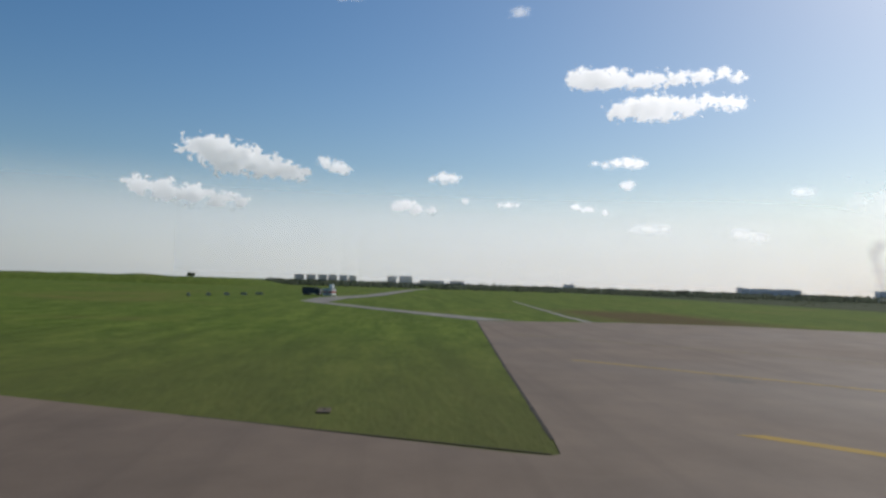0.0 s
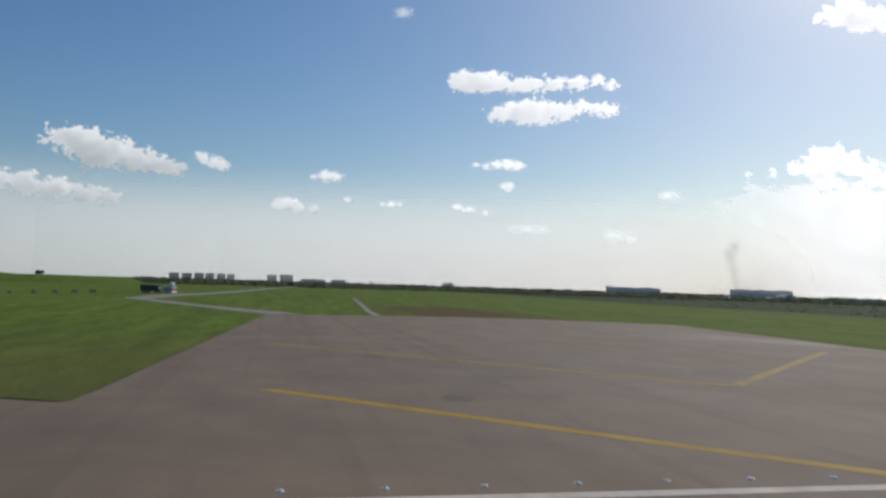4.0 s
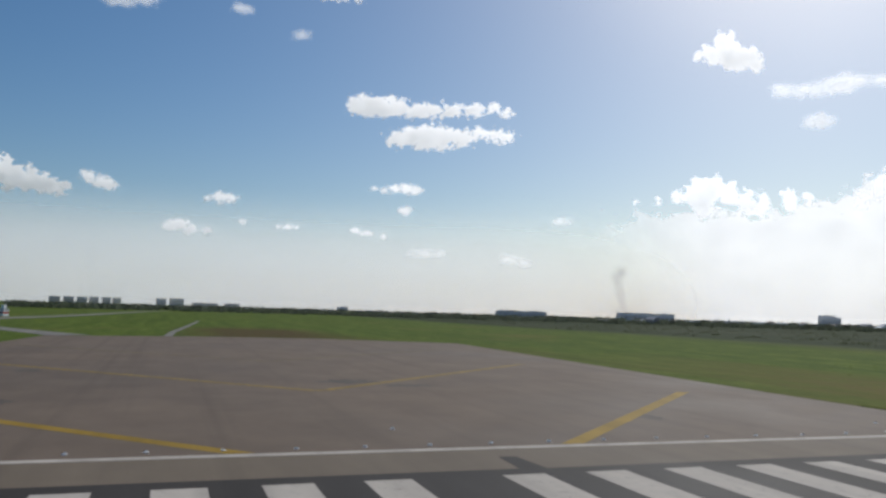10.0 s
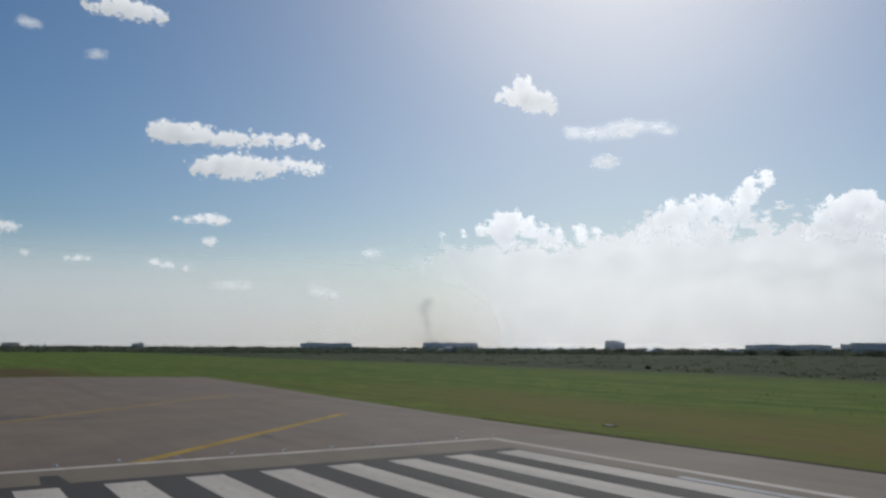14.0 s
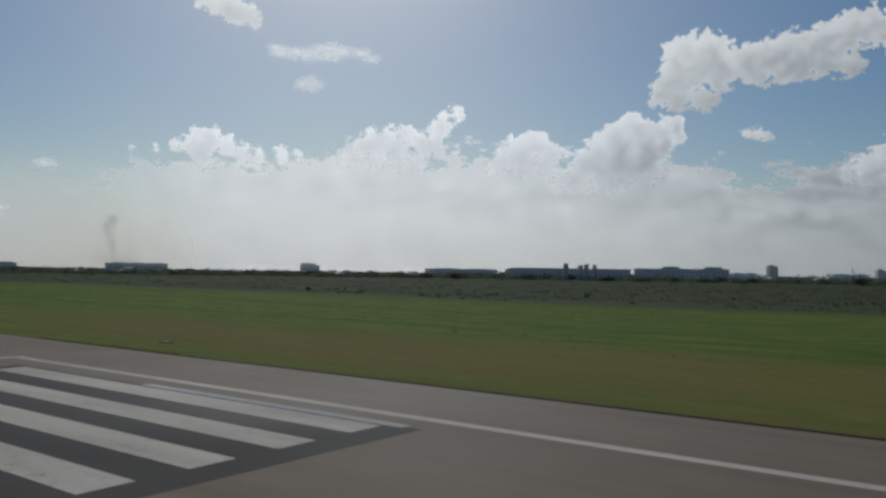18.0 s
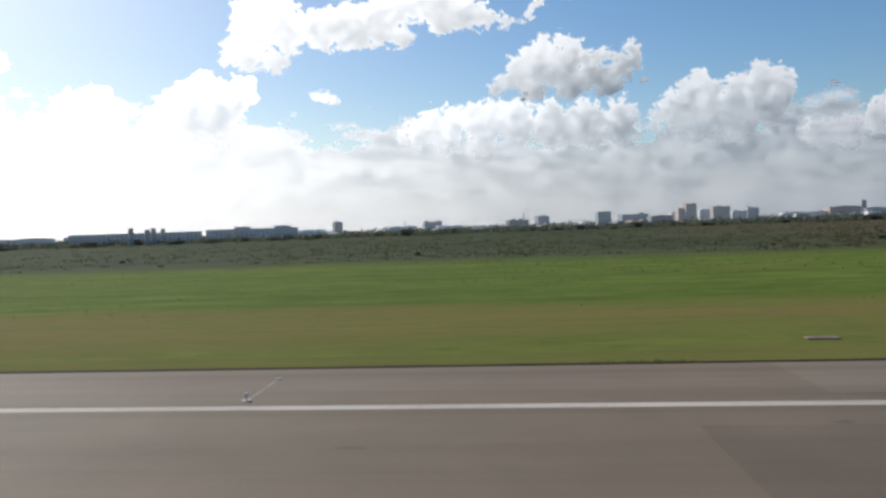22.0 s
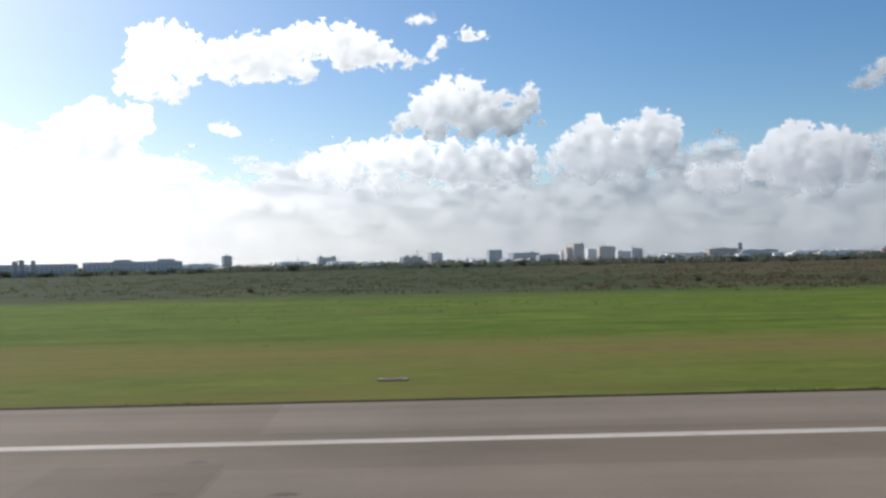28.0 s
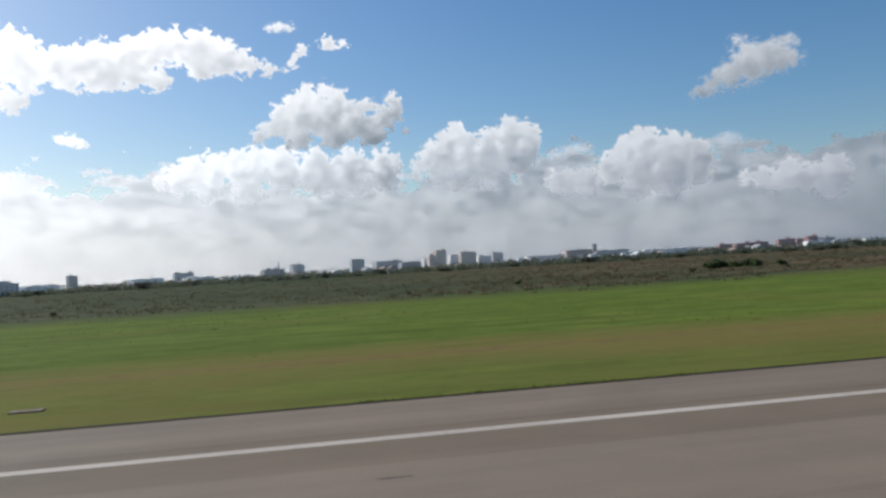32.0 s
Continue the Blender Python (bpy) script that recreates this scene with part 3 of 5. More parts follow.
def cloud(lumps, mat, far, step, label, category, aspect=1.0, buds=10, ragged=0.1, crisp=0.1, fade=0.0, relief=0.12, flat=0.8):
    """A shell of cloud made of balls on balls, crisp at its top and dissolving at its base."""
    a0 = sum(p[0] for p in lumps) / len(lumps)
    mean = sum(p[2] for p in lumps) / len(lumps)
    r_ = random.Random(int(far * 10) + len(lumps))
    reach = mean * 1.6 + crisp
    balls = []
    for a, e, r in lumps:
        cx, cy, cz = (a - a0) * math.cos(radians(e)), e, r * r_.uniform(0, 0.3)
        balls.append((0, cx, cy, cz, r))
        for _ in range(buds):
            q, d = r_.uniform(-0.5, math.pi + 0.5), math.sqrt(r_.uniform(0.05, 0.75))
            br = r * r_.uniform(0.26, 0.46)
            bx, by, bz = cx + d * r * aspect * math.cos(q), cy + d * r * math.sin(q), cz + r * math.sqrt(1 - d * d)
            balls.append((1, bx, by, bz, br))
            for _ in range(5):
                q2, d2 = r_.uniform(0, 2 * math.pi), math.sqrt(r_.uniform(0.1, 0.8))
                balls.append((2, bx + d2 * br * math.cos(q2), by + d2 * br * math.sin(q2), bz + br * math.sqrt(1 - d2 * d2), br * r_.uniform(0.3, 0.5)))
    lo_a, hi_a = min(b[1] for b in balls) - reach * aspect, max(b[1] for b in balls) + reach * aspect
    lo_e, hi_e = max(0.05, min(b[2] for b in balls) - reach), max(b[2] for b in balls) + reach
    nx, ny = max(8, int((hi_a - lo_a) / step)), max(8, int((hi_e - lo_e) / step))
    xs, ys = np.linspace(lo_a, hi_a, nx + 1), np.linspace(lo_e, hi_e, ny + 1)
    gx, gy = np.meshgrid(xs, ys)
    # the sun's way over the sheet of sky on which the cloud lies
    sx, sy = SUN_AZ - a0, SUN_EL - sum(p[1] for p in lumps) / len(lumps)
    sx, sy = sx / math.hypot(sx, sy), sy / math.hypot(sx, sy)
    near, heap = np.full(gx.shape, -9.0), np.full(gx.shape, 1e-9)
    deep = [np.full(gx.shape, -1e3) for _ in range(3)]
    lit = [np.full(gx.shape, 0.5) for _ in range(3)]
    for level, cx, cy, cz, r in balls:
        if level and r < 2.2 * step:
            continue
        ax = aspect if level == 0 else 1.0
        i0, i1 = np.searchsorted(xs, (cx - r * ax - reach, cx + r * ax + reach))
        j0, j1 = np.searchsorted(ys, (cy - r - reach, cy + r + reach))
        w = (slice(j0, j1), slice(i0, i1))
        u, v = (gx[w] - cx) / ax, gy[w] - cy
        d = np.sqrt(u * u + v * v)
        if level == 0:
            heap[w] += np.exp(np.clip((0.98 * r - d) / (0.34 * mean), -30, 6))
        near[w] = np.maximum(near[w], r - d)
        z = cz + np.sqrt(np.clip(r * r - d * d, 0, None))
        top = (d < r) & (z > deep[level][w])
        deep[level][w] = np.where(top, z, deep[level][w])
        lit[level][w] = np.where(top, 0.5 + 0.5 * (u * sx + v * sy) / r, lit[level][w])
    near = np.maximum(near, 0.34 * mean * np.log(heap))
    warp = np.zeros(gx.shape)
    for j in range(ny + 1):
        for i in range(nx + 1):
            if near[j, i] > -0.6 * mean - 0.1:
                warp[j, i] = noise.fractal(Vector((gx[j, i] + a0, gy[j, i] * 1.2, far * 0.013)) / max(mean, 0.7) * 1.5, 0.55, 2.2, 5 if step < 0.1 else 2)
    base = min(p[1] - flat * p[2] for p in lumps)
    crest = max(p[1] + p[2] for p in lumps)
    near = near + ragged * mean * warp
    near = np.minimum(near, (gy - base) * 0.9 + 0.3 * ragged * warp + 0.25 * mean)
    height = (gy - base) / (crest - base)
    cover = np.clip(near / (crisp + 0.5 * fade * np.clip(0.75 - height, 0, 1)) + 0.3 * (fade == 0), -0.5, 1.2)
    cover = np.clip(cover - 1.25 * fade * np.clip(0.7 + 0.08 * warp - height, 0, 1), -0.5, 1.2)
    # shade painted into the vertices: sunward tops and rims bright, hearts greyer
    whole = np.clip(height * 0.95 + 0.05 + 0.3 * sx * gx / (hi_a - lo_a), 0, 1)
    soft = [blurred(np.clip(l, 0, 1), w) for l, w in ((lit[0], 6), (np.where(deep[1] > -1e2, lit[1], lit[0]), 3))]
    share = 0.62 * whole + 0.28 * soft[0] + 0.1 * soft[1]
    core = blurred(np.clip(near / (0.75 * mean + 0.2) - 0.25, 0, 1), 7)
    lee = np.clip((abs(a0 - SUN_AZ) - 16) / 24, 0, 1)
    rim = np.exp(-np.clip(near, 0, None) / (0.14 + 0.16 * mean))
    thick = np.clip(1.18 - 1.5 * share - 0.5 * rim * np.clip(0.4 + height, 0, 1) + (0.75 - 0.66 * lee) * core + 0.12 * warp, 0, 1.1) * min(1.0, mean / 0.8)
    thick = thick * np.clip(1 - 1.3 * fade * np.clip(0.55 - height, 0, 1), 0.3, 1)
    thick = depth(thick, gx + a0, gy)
    front = np.maximum(np.maximum(deep[0], deep[1]), 0) * np.clip(near / (0.4 * mean), 0, 1)
    rr = far - front * relief * radians(1) * far
    e_, a_ = np.radians(gy), np.radians(a0) + np.radians(gx) / np.cos(np.radians(gy))
    px, py, pz = 50 + rr * np.cos(e_) * np.cos(a_), rr * np.cos(e_) * np.sin(a_), rr * np.sin(e_)
    keep = np.full(gx.shape, -1)
    spots = np.argwhere(cover > -0.35)
    keep[spots[:, 0], spots[:, 1]] = np.arange(len(spots))
    quads = np.stack((keep[:-1, :-1], keep[:-1, 1:], keep[1:, 1:], keep[1:, :-1]), -1).reshape(-1, 4)
    quads = quads[quads.min(1) >= 0]
    pick = (spots[:, 0], spots[:, 1])
    me = bpy.data.meshes.new("cloud")
    me.from_pydata(np.stack((px[pick], py[pick], pz[pick]), 1).tolist(), [], quads.tolist())
    for key, values in (("cover", cover), ("baked_shade", thick)):
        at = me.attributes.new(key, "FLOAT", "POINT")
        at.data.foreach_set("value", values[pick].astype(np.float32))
    me.materials.append(mat)
    me.shade_smooth()
    return tagged(new("cloud" if category == "cloud" else "smoke_plume", me), label, category, kind="structure")


SHAPES = {  # material, grid step, aspect, buds, ragged, crisp, fade, flat, label
    "streak": (M_CLOUD, 0.05, 1.7, 6, 0.65, 0.3, 0.0, 0.7, "long flat white cloud streak in blue sky"),
    "puff": (M_CLOUD, 0.05, 1.4, 6, 0.6, 0.36, 0.0, 0.8, "small white fair-weather cloud in blue sky"),
    "heap": (M_CLOUD, 0.055, 1.0, 10, 0.42, 0.2, 0.25, 0.75, "white cumulus cloud with bright billowing edges and grey heart"),
    "tier": (M_TIER, 0.055, 1.0, 10, 0.45, 0.2, 0.95, 1.4, "white billowing cumulus rising from the low cloud bank"),
    "tuft": (M_CLOUD, 0.055, 1.2, 6, 0.6, 0.75, 0.0, 1.8, "ragged soft white cloud tuft in blue sky"),
    "faint": (M_WISP, 0.06, 1.9, 4, 0.35, 0.55, 0.0, 0.9, "thin faint white cloud wisp")}
for k, (kind, lumps) in enumerate(CLOUDS):
    mat, step, aspect, buds, ragged, crisp, fade, flat, label = SHAPES[kind]
    if kind == "tier":
        lumps = lumps + tuple((a, e - 1.1 * r, 1.25 * r) for a, e, r in lumps)
    cloud(lumps, mat, CLOUD_FAR + 4 * (k % 9), step, label, "cloud", aspect, buds, ragged, crisp, fade, 0.0, flat)

def horizon_haze(far, az0, az1, top):
    """Pale haze lying along the horizon where no cloud stands, thinning upwards and towards the sun."""
    def ease(t):
        t = np.clip(t, 0, 1)
        return t * t * (3 - 2 * t)

    az, el = np.meshgrid(np.arange(az0, az1, 0.5), np.arange(-0.2, top + 0.3, 0.25))
    cover = (1 - ease((el - 0.15 * top) / (0.85 * top))) * ease((az - az0) / 26)
    e_, a_ = np.radians(el), np.radians(az)
    xyz = np.stack((50 + far * np.cos(e_) * np.cos(a_), far * np.cos(e_) * np.sin(a_), far * np.sin(e_)), -1).reshape(-1, 3)
    spot = np.arange(az.size).reshape(az.shape)
    quads = np.stack((spot[:-1, :-1], spot[:-1, 1:], spot[1:, 1:], spot[1:, :-1]), -1).reshape(-1, 4)
    me = bpy.data.meshes.new("cloud")
    me.from_pydata(xyz.tolist(), [], quads.tolist())
    for key, values in (("cover", cover), ("baked_shade", 0.35 + 0 * cover)):
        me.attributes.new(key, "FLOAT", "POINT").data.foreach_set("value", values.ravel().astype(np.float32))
    me.materials.append(M_HAZE)
    me.shade_smooth()
    return tagged(new("cloud", me), "pale haze lying along the horizon", "cloud", kind="structure")


horizon_haze(CLOUD_FAR + 970, 132, 216, 10.0)


def cloud_rows(az0, az1, top, far, step=0.11):
    """Row behind row of cumulus down to the horizon: bright crests over greyer feet, each row lower and flatter than the one before it."""
    az, el = np.meshgrid(np.arange(az0, az1, step), np.arange(-0.15, top + 2.5, step * 0.8))
    jit = np.zeros((3,) + az.shape)
    for j in range(az.shape[0]):
        for i in range(az.shape[1]):
            a, e = az[j, i], el[j, i]
            jit[0, j, i] = noise.fractal(Vector((a * 0.16, e * 0.3, 2.0)), 0.6, 2.1, 4)
            jit[1, j, i] = noise.fractal(Vector((a * 0.75, e * 1.5, 7.0)), 0.6, 2.1, 4)
            jit[2, j, i] = abs(noise.fractal(Vector((a * 1.5, e * 2.6, 4.0)), 0.6, 2.1, 3))
    crest = [top, 0.76 * top, 0.56 * top, 0.4 * top, 0.28 * top, 0.18 * top, 0.1 * top]
    below = np.full(az.shape, 9.0)
    rise = 1.8 * np.clip((az - 104) / 10, 0, 1) * np.clip((152 - az) / 10, 0, 1)
    for k, e in enumerate(crest):
        gap = e - (crest[k + 1] if k < 6 else 0.0)
        wave = np.sin(az * 0.21 * (1 + 0.3 * k) + 2.4 * k) * 0.3 + np.sin(az * 0.53 * (1 + 0.25 * k) + k) * 0.22
        line = e + rise * (k < 2) + gap * (wave + 1.1 * jit[0] + 0.6 * jit[1] - 0.35 * jit[2])
        d = (line - el) / gap
        below = np.where(d > 0, np.minimum(below, d), below)
        if k == 0:
            edge = line - el
    # painted shade: light crests, greyer feet, paler towards the sun's bearing
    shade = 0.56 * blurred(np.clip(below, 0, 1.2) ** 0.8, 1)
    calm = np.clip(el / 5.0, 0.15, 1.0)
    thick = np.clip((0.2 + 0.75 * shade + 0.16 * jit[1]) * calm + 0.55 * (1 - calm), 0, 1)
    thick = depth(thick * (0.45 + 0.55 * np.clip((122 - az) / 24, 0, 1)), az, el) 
    ends = np.clip((az1 - az) / 16, 0, 1) * np.clip((az - az0) / 3, 0, 1)
    cover = np.clip(edge / (0.9 + 0.4 * jit[0]), -0.5, 1) - 1.1 * (1 - ends)
    cover = cover - 0.25 * np.clip(shade - 0.6, 0, 1) * (el > 3)
    rr, e_, a_ = far, np.radians(el), np.radians(az)
    xyz = np.stack((50 + rr * np.cos(e_) * np.cos(a_), rr * np.cos(e_) * np.sin(a_), rr * np.sin(e_)), -1)
    keep = np.full(az.shape, -1)
    spots = np.argwhere(cover > -0.35)
    keep[spots[:, 0], spots[:, 1]] = np.arange(len(spots))
    quads = np.stack((keep[:-1, :-1], keep[:-1, 1:], keep[1:, 1:], keep[1:, :-1]), -1).reshape(-1, 4)
    quads = quads[quads.min(1) >= 0]
    pick = (spots[:, 0], spots[:, 1])
    me = bpy.data.meshes.new("cloud")
    me.from_pydata(xyz[pick].tolist(), [], quads.tolist())
    for key, values in (("cover", cover), ("baked_shade", thick)):
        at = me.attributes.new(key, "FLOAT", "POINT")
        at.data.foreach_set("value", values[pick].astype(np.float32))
    me.materials.append(M_DECK)
    me.shade_smooth()
    return tagged(new("cloud", me), "rows of white and grey cumulus stacked down to the horizon", "cloud", kind="structure")


cloud_rows(40.0, 156.0, 7.4, CLOUD_FAR + 1050)
for k, lumps in enumerate(GLOW_SHEETS):
    cloud(lumps, M_GLARE, CLOUD_FAR + 1000 + 6 * k, 0.25, "faint bright sheet added for the glow near the sun", "cloud", 1.8, 2, 0.1, 6.0, 0.0, 0.0, 3.0)
for lumps in SMOKE:
    cloud(lumps, M_SMOKE, 2700.0, 0.06, "thin grey smoke plume rising behind the far buildings", "smoke", 1.0, 2, 0.4, 0.75, 0.0, 0.0, 1.2)

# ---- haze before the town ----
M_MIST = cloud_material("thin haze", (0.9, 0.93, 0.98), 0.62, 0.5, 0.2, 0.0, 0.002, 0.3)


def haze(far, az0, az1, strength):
    """Added thin upright sheet imitating distance haze, clear at the ground and above the roofs."""
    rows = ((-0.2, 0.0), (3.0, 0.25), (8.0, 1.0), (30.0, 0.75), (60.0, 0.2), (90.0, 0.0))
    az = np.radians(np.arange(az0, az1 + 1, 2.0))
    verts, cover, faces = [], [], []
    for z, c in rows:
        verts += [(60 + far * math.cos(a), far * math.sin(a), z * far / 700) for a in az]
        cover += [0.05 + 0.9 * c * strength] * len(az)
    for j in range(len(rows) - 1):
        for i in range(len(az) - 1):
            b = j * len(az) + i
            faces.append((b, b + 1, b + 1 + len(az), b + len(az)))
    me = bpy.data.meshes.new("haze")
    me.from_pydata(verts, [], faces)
    for key, values in (("cover", cover), ("baked_shade", [0.5] * len(cover))):
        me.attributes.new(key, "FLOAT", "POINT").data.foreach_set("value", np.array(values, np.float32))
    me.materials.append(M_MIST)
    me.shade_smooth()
    return tagged(new("haze", me), "thin pale sheet imitating distance haze before the far town", "haze", kind="structure")


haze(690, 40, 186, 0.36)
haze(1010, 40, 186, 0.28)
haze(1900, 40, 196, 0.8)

# ---- far town ----
M_WINDOW = plain("dark window glass", (0.24, 0.26, 0.28), 0.25, 0, 0.2, 2.0)
WALLS = {
    "beige": plain("beige plaster", (0.66, 0.54, 0.46), 0.9), "grey": plain("grey concrete", (0.484, 0.499, 0.515), 0.9),
    "white": plain("white plaster", (0.82, 0.81, 0.79), 0.85), "brown": plain("brown cladding", (0.390, 0.312, 0.281), 0.85),
    "red": plain("dark red brick", (0.281, 0.125, 0.117), 0.9), "dark": plain("dark slate cladding", (0.257, 0.273, 0.296), 0.85),
    "green": plain("grey-green cladding", (0.390, 0.445, 0.437), 0.85)}
M_ROOF = plain("grey roofing", (0.32, 0.32, 0.33), 0.9)
M_PALEROOF = plain("pale metal roof", (0.62, 0.63, 0.63), 0.85, 0.0)
EYE_X, EYE_Y = 60.0, 0.0

WINDOW_ME = {}


def window_mesh(w, hgt):
    """A recessed pane in a slim frame, reused by all windows of that size."""
    key = (round(w, 1), round(hgt, 1))
    if key not in WINDOW_ME:
        bm = boxes((-w / 2, w / 2, -0.06, 0.02, 0, hgt))
        me = bpy.data.meshes.new("window")
        bm.to_mesh(me)
        bm.free()
        me.materials.append(M_WINDOW)
        WINDOW_ME[key] = me
    return WINDOW_ME[key]


def facing(x, y):
    """The turn by which a house's front looks at the runway."""
    return math.degrees(math.atan2(EYE_Y - y, EYE_X - x)) + 90


def block(x, y, w, hgt, wall, label, deep=14.0, cols=0, rows=0, top=0, turn=None, category="building", name="apartment_building"):
    """A flat-roofed block with storeys of windows, parapet and roof boxes."""
    ob = tagged(empty(name, x, y, -0.3, facing(x, y) + (18 + 8 * math.sin(x) if turn is None else turn)), label, category, "far buildings beyond the field")
    w = w * 0.88
    part("wall", boxes((-w / 2, w / 2, 0, deep, 0, hgt)), WALLS[wall], ob)
    part("roof", boxes((-w / 2 - 0.3, w / 2 + 0.3, -0.3, deep + 0.3, hgt, hgt + 0.5)), M_ROOF, ob)
    for k in range(top):
        cx = (k + 0.5 + 0.3 * math.sin(k * 5 + x)) / top * w - w / 2
        part("roof_box", boxes((cx - w * 0.09, cx + w * 0.09, 3, 8, hgt + 0.5, hgt + 3.1)), WALLS[wall], ob)
    if cols and rows:
        cw, rh = w / cols, (hgt - 2.5) / rows
        me = window_mesh(cw * 0.52, rh * 0.5)
        for r in range(rows):
            for c in range(cols):
                shared("window", me, ob, pose(-w / 2 + (c + 0.5) * cw, 0, 2.0 + r * rh))
        side = max(2, int(deep / 5))
        me = window_mesh(deep / side * 0.45, rh * 0.5)
        for r in range(rows):
            for c in range(side):
                shared("window", me, ob, pose(-w / 2, (c + 0.5) * deep / side, 2.0 + r * rh, 0, 0, -90))
    return ob


def shed(x, y, w, hgt, wall, label, deep=30.0, bays=1, name="warehouse", doors=2):
    """A long shed with low gabled roof bays and wide doors."""
    ob = tagged(empty(name, x, y, -0.3, facing(x, y) + 18 + 8 * math.sin(y)), label, "building", "far buildings beyond the field")
    part("wall", boxes((-w / 2, w / 2, 0, deep, 0, hgt * 0.9)), WALLS[wall], ob)
    bw = w / bays
    for k in range(bays):
        x0 = -w / 2 + k * bw
        bm = bmesh.new()
        pts = [(x0 - 0.2, hgt * 0.9), (x0 + bw / 2, hgt), (x0 + bw + 0.2 * (k == bays - 1), hgt * 0.9)]
        fr = [bm.verts.new((a, -0.4, b)) for a, b in pts]
        bk = [bm.verts.new((a, deep + 0.4, b)) for a, b in pts]
        bm.faces.new(fr), bm.faces.new(bk[::-1])
        for i in range(3):
            bm.faces.new((fr[i], bk[i], bk[(i + 1) % 3], fr[(i + 1) % 3]))
        bmesh.ops.recalc_face_normals(bm, faces=bm.faces)
        part("roof", bm, M_PALEROOF if wall == "white" else M_ROOF, ob)
    me = window_mesh(min(6.0, w / 8), hgt * 0.5)
    for k in range(doors):
        shared("door", me, ob, pose(-w / 2 + (k + 0.5) * w / doors, 0, 0.1))
    return ob


block(44, 1253, 36.6, 15, "dark", "dark grey works building with flat roof", 18, 8, 3, 2)
block(82, 1204, 20.5, 19.7, "grey", "grey flat-roofed block with rows of windows", 16, 5, 5, 1)
block(167, 1150, 21.3, 21.9, "green", "grey-green square office block", 18, 5, 6, 0)
block(222, 1245, 49.9, 17.7, "grey", "long pale grey building with windows", 18, 12, 4, 1)
shed(237, 1091, 28, 14.5, "dark", "dark-roofed low hall beside the tower block", 30, 1)
block(290, 1286, 16.7, 19, "white", "plain white apartment block with windows", 14, 4, 5, 0)
block(303, 1233, 19.0, 30.0, "beige", "tall beige apartment tower", 16, 5, 8, 1)
block(289, 1238, 11.0, 24.0, "beige", "beige stepped wing beside the tower", 14, 3, 6, 0)
block(343, 1327, 20.2, 21.9, "white", "white apartment block with dark windows", 14, 5, 6, 1)
block(345, 1224, 28.5, 24.4, "beige", "beige apartment block with rows of windows", 16, 7, 6, 1)
block(381, 1267, 25, 17, "white", "low white building with windows", 16, 6, 4, 1)
block(413, 1310, 20, 21.9, "grey", "pale grey block with windows", 16, 5, 5, 1)
shed(600, 1620, 94.6, 15, "white", "long white warehouse with many doors", 40, 2, doors=8)
shed(660, 1599, 57, 23.4, "brown", "brown hangar with a pitched roof", 40, 1)
block(708, 1635, 8.7, 33, "dark", "slim dark tower above the warehouses", 8, 2, 8, 0, name="tower")
shed(742, 1621, 72.4, 19, "grey", "grey warehouse beside the slim tower", 40, 2, doors=6)
block(-350, 800, 150, 12.5, "grey", "long low pale grey hall under the slim towers", 12, 30, 3, 0, 4)
block(-262, 905, 120, 14.0, "grey", "long flat-roofed pale grey building", 14, 22, 3, 2, 3)
shed(-344, 1235, 31, 13, "grey", "low grey shed beyond the field", 30, 1)
shed(-260, 1157, 40, 12, "white", "low shed with pale roof", 30, 2)
block(-214, 1128, 13, 21, "dark", "dark square tower block", 14, 4, 6, 1)
shed(-232, 1080, 40, 9, "white", "low white-roofed hall before the tower", 24, 1)
block(-103, 1342, 34.7, 18, "grey", "grey block with roof boxes", 16, 8, 4, 2)
shed(745, 1355, 90, 13.5, "white", "long white factory with a scalloped roof", 40, 7, doors=9)
shed(792, 1331, 30, 11, "dark", "dark shed beside the factory", 30, 1)
for x, y, w, hh in ((733, 1136, 21.3, 12.5), (780, 1162, 30, 12.8), (820, 1185, 32, 13.5), (807, 1090, 27.8, 15), (852, 1121, 15.4, 14), (837, 1071, 15.8, 17)):
    block(x, y, w, hh, "red", "dark red brick apartment block", 14, max(3, int(w / 4)), 4, 1)
block(880, 1101, 28.9, 14, "grey", "grey block beside the red houses", 14, 7, 4, 1)
shed(869, 1048, 22, 10.5, "white", "low white hall beyond the field", 24, 1)
shed(925, 1025, 60, 9, "white", "low white hall beyond the field", 24, 2, doors=4)
shed(1010, 1040, 60, 13, "grey", "low grey hall beyond the field", 24, 2, doors=4)
block(-1590, 1611, 40, 26.5, "grey", "massive grey building with raised middle", 30, 8, 6, 1)
block(-1590, 1618, 56, 21.5, "grey", "broad grey base of the massive building", 30, 10, 5, 0)
for x, y, w, hh in ((-310, 712, 5.1, 16.7), (-306, 736, 5.3, 15.2), (-292, 721, 4.6, 16), (-302, 761, 4.2, 15.9)):
    block(x, y, w, hh, "dark", "slim dark tower in a row of four", 3.5, 2, 4, 0, 8, name="tower")
shed(-2046, 1363, 168, 22.7, "grey", "very long low grey hall", 40, 3, doors=12)
shed(-1317, 617, 92, 14, "grey", "long grey hall on the skyline", 30, 2, doors=6)
block(-722, 1287, 9.6, 15, "grey", "small grey block on the skyline", 10, 3, 4, 0)
for x, y, w, hh in ((-2316, 485, 34, 13), (-2169, 944, 29, 19), (-2135, 1019, 77, 16)):
    block(x, y, w, hh, "grey", "hazy grey block on the skyline", 16, 6, 4, 1)
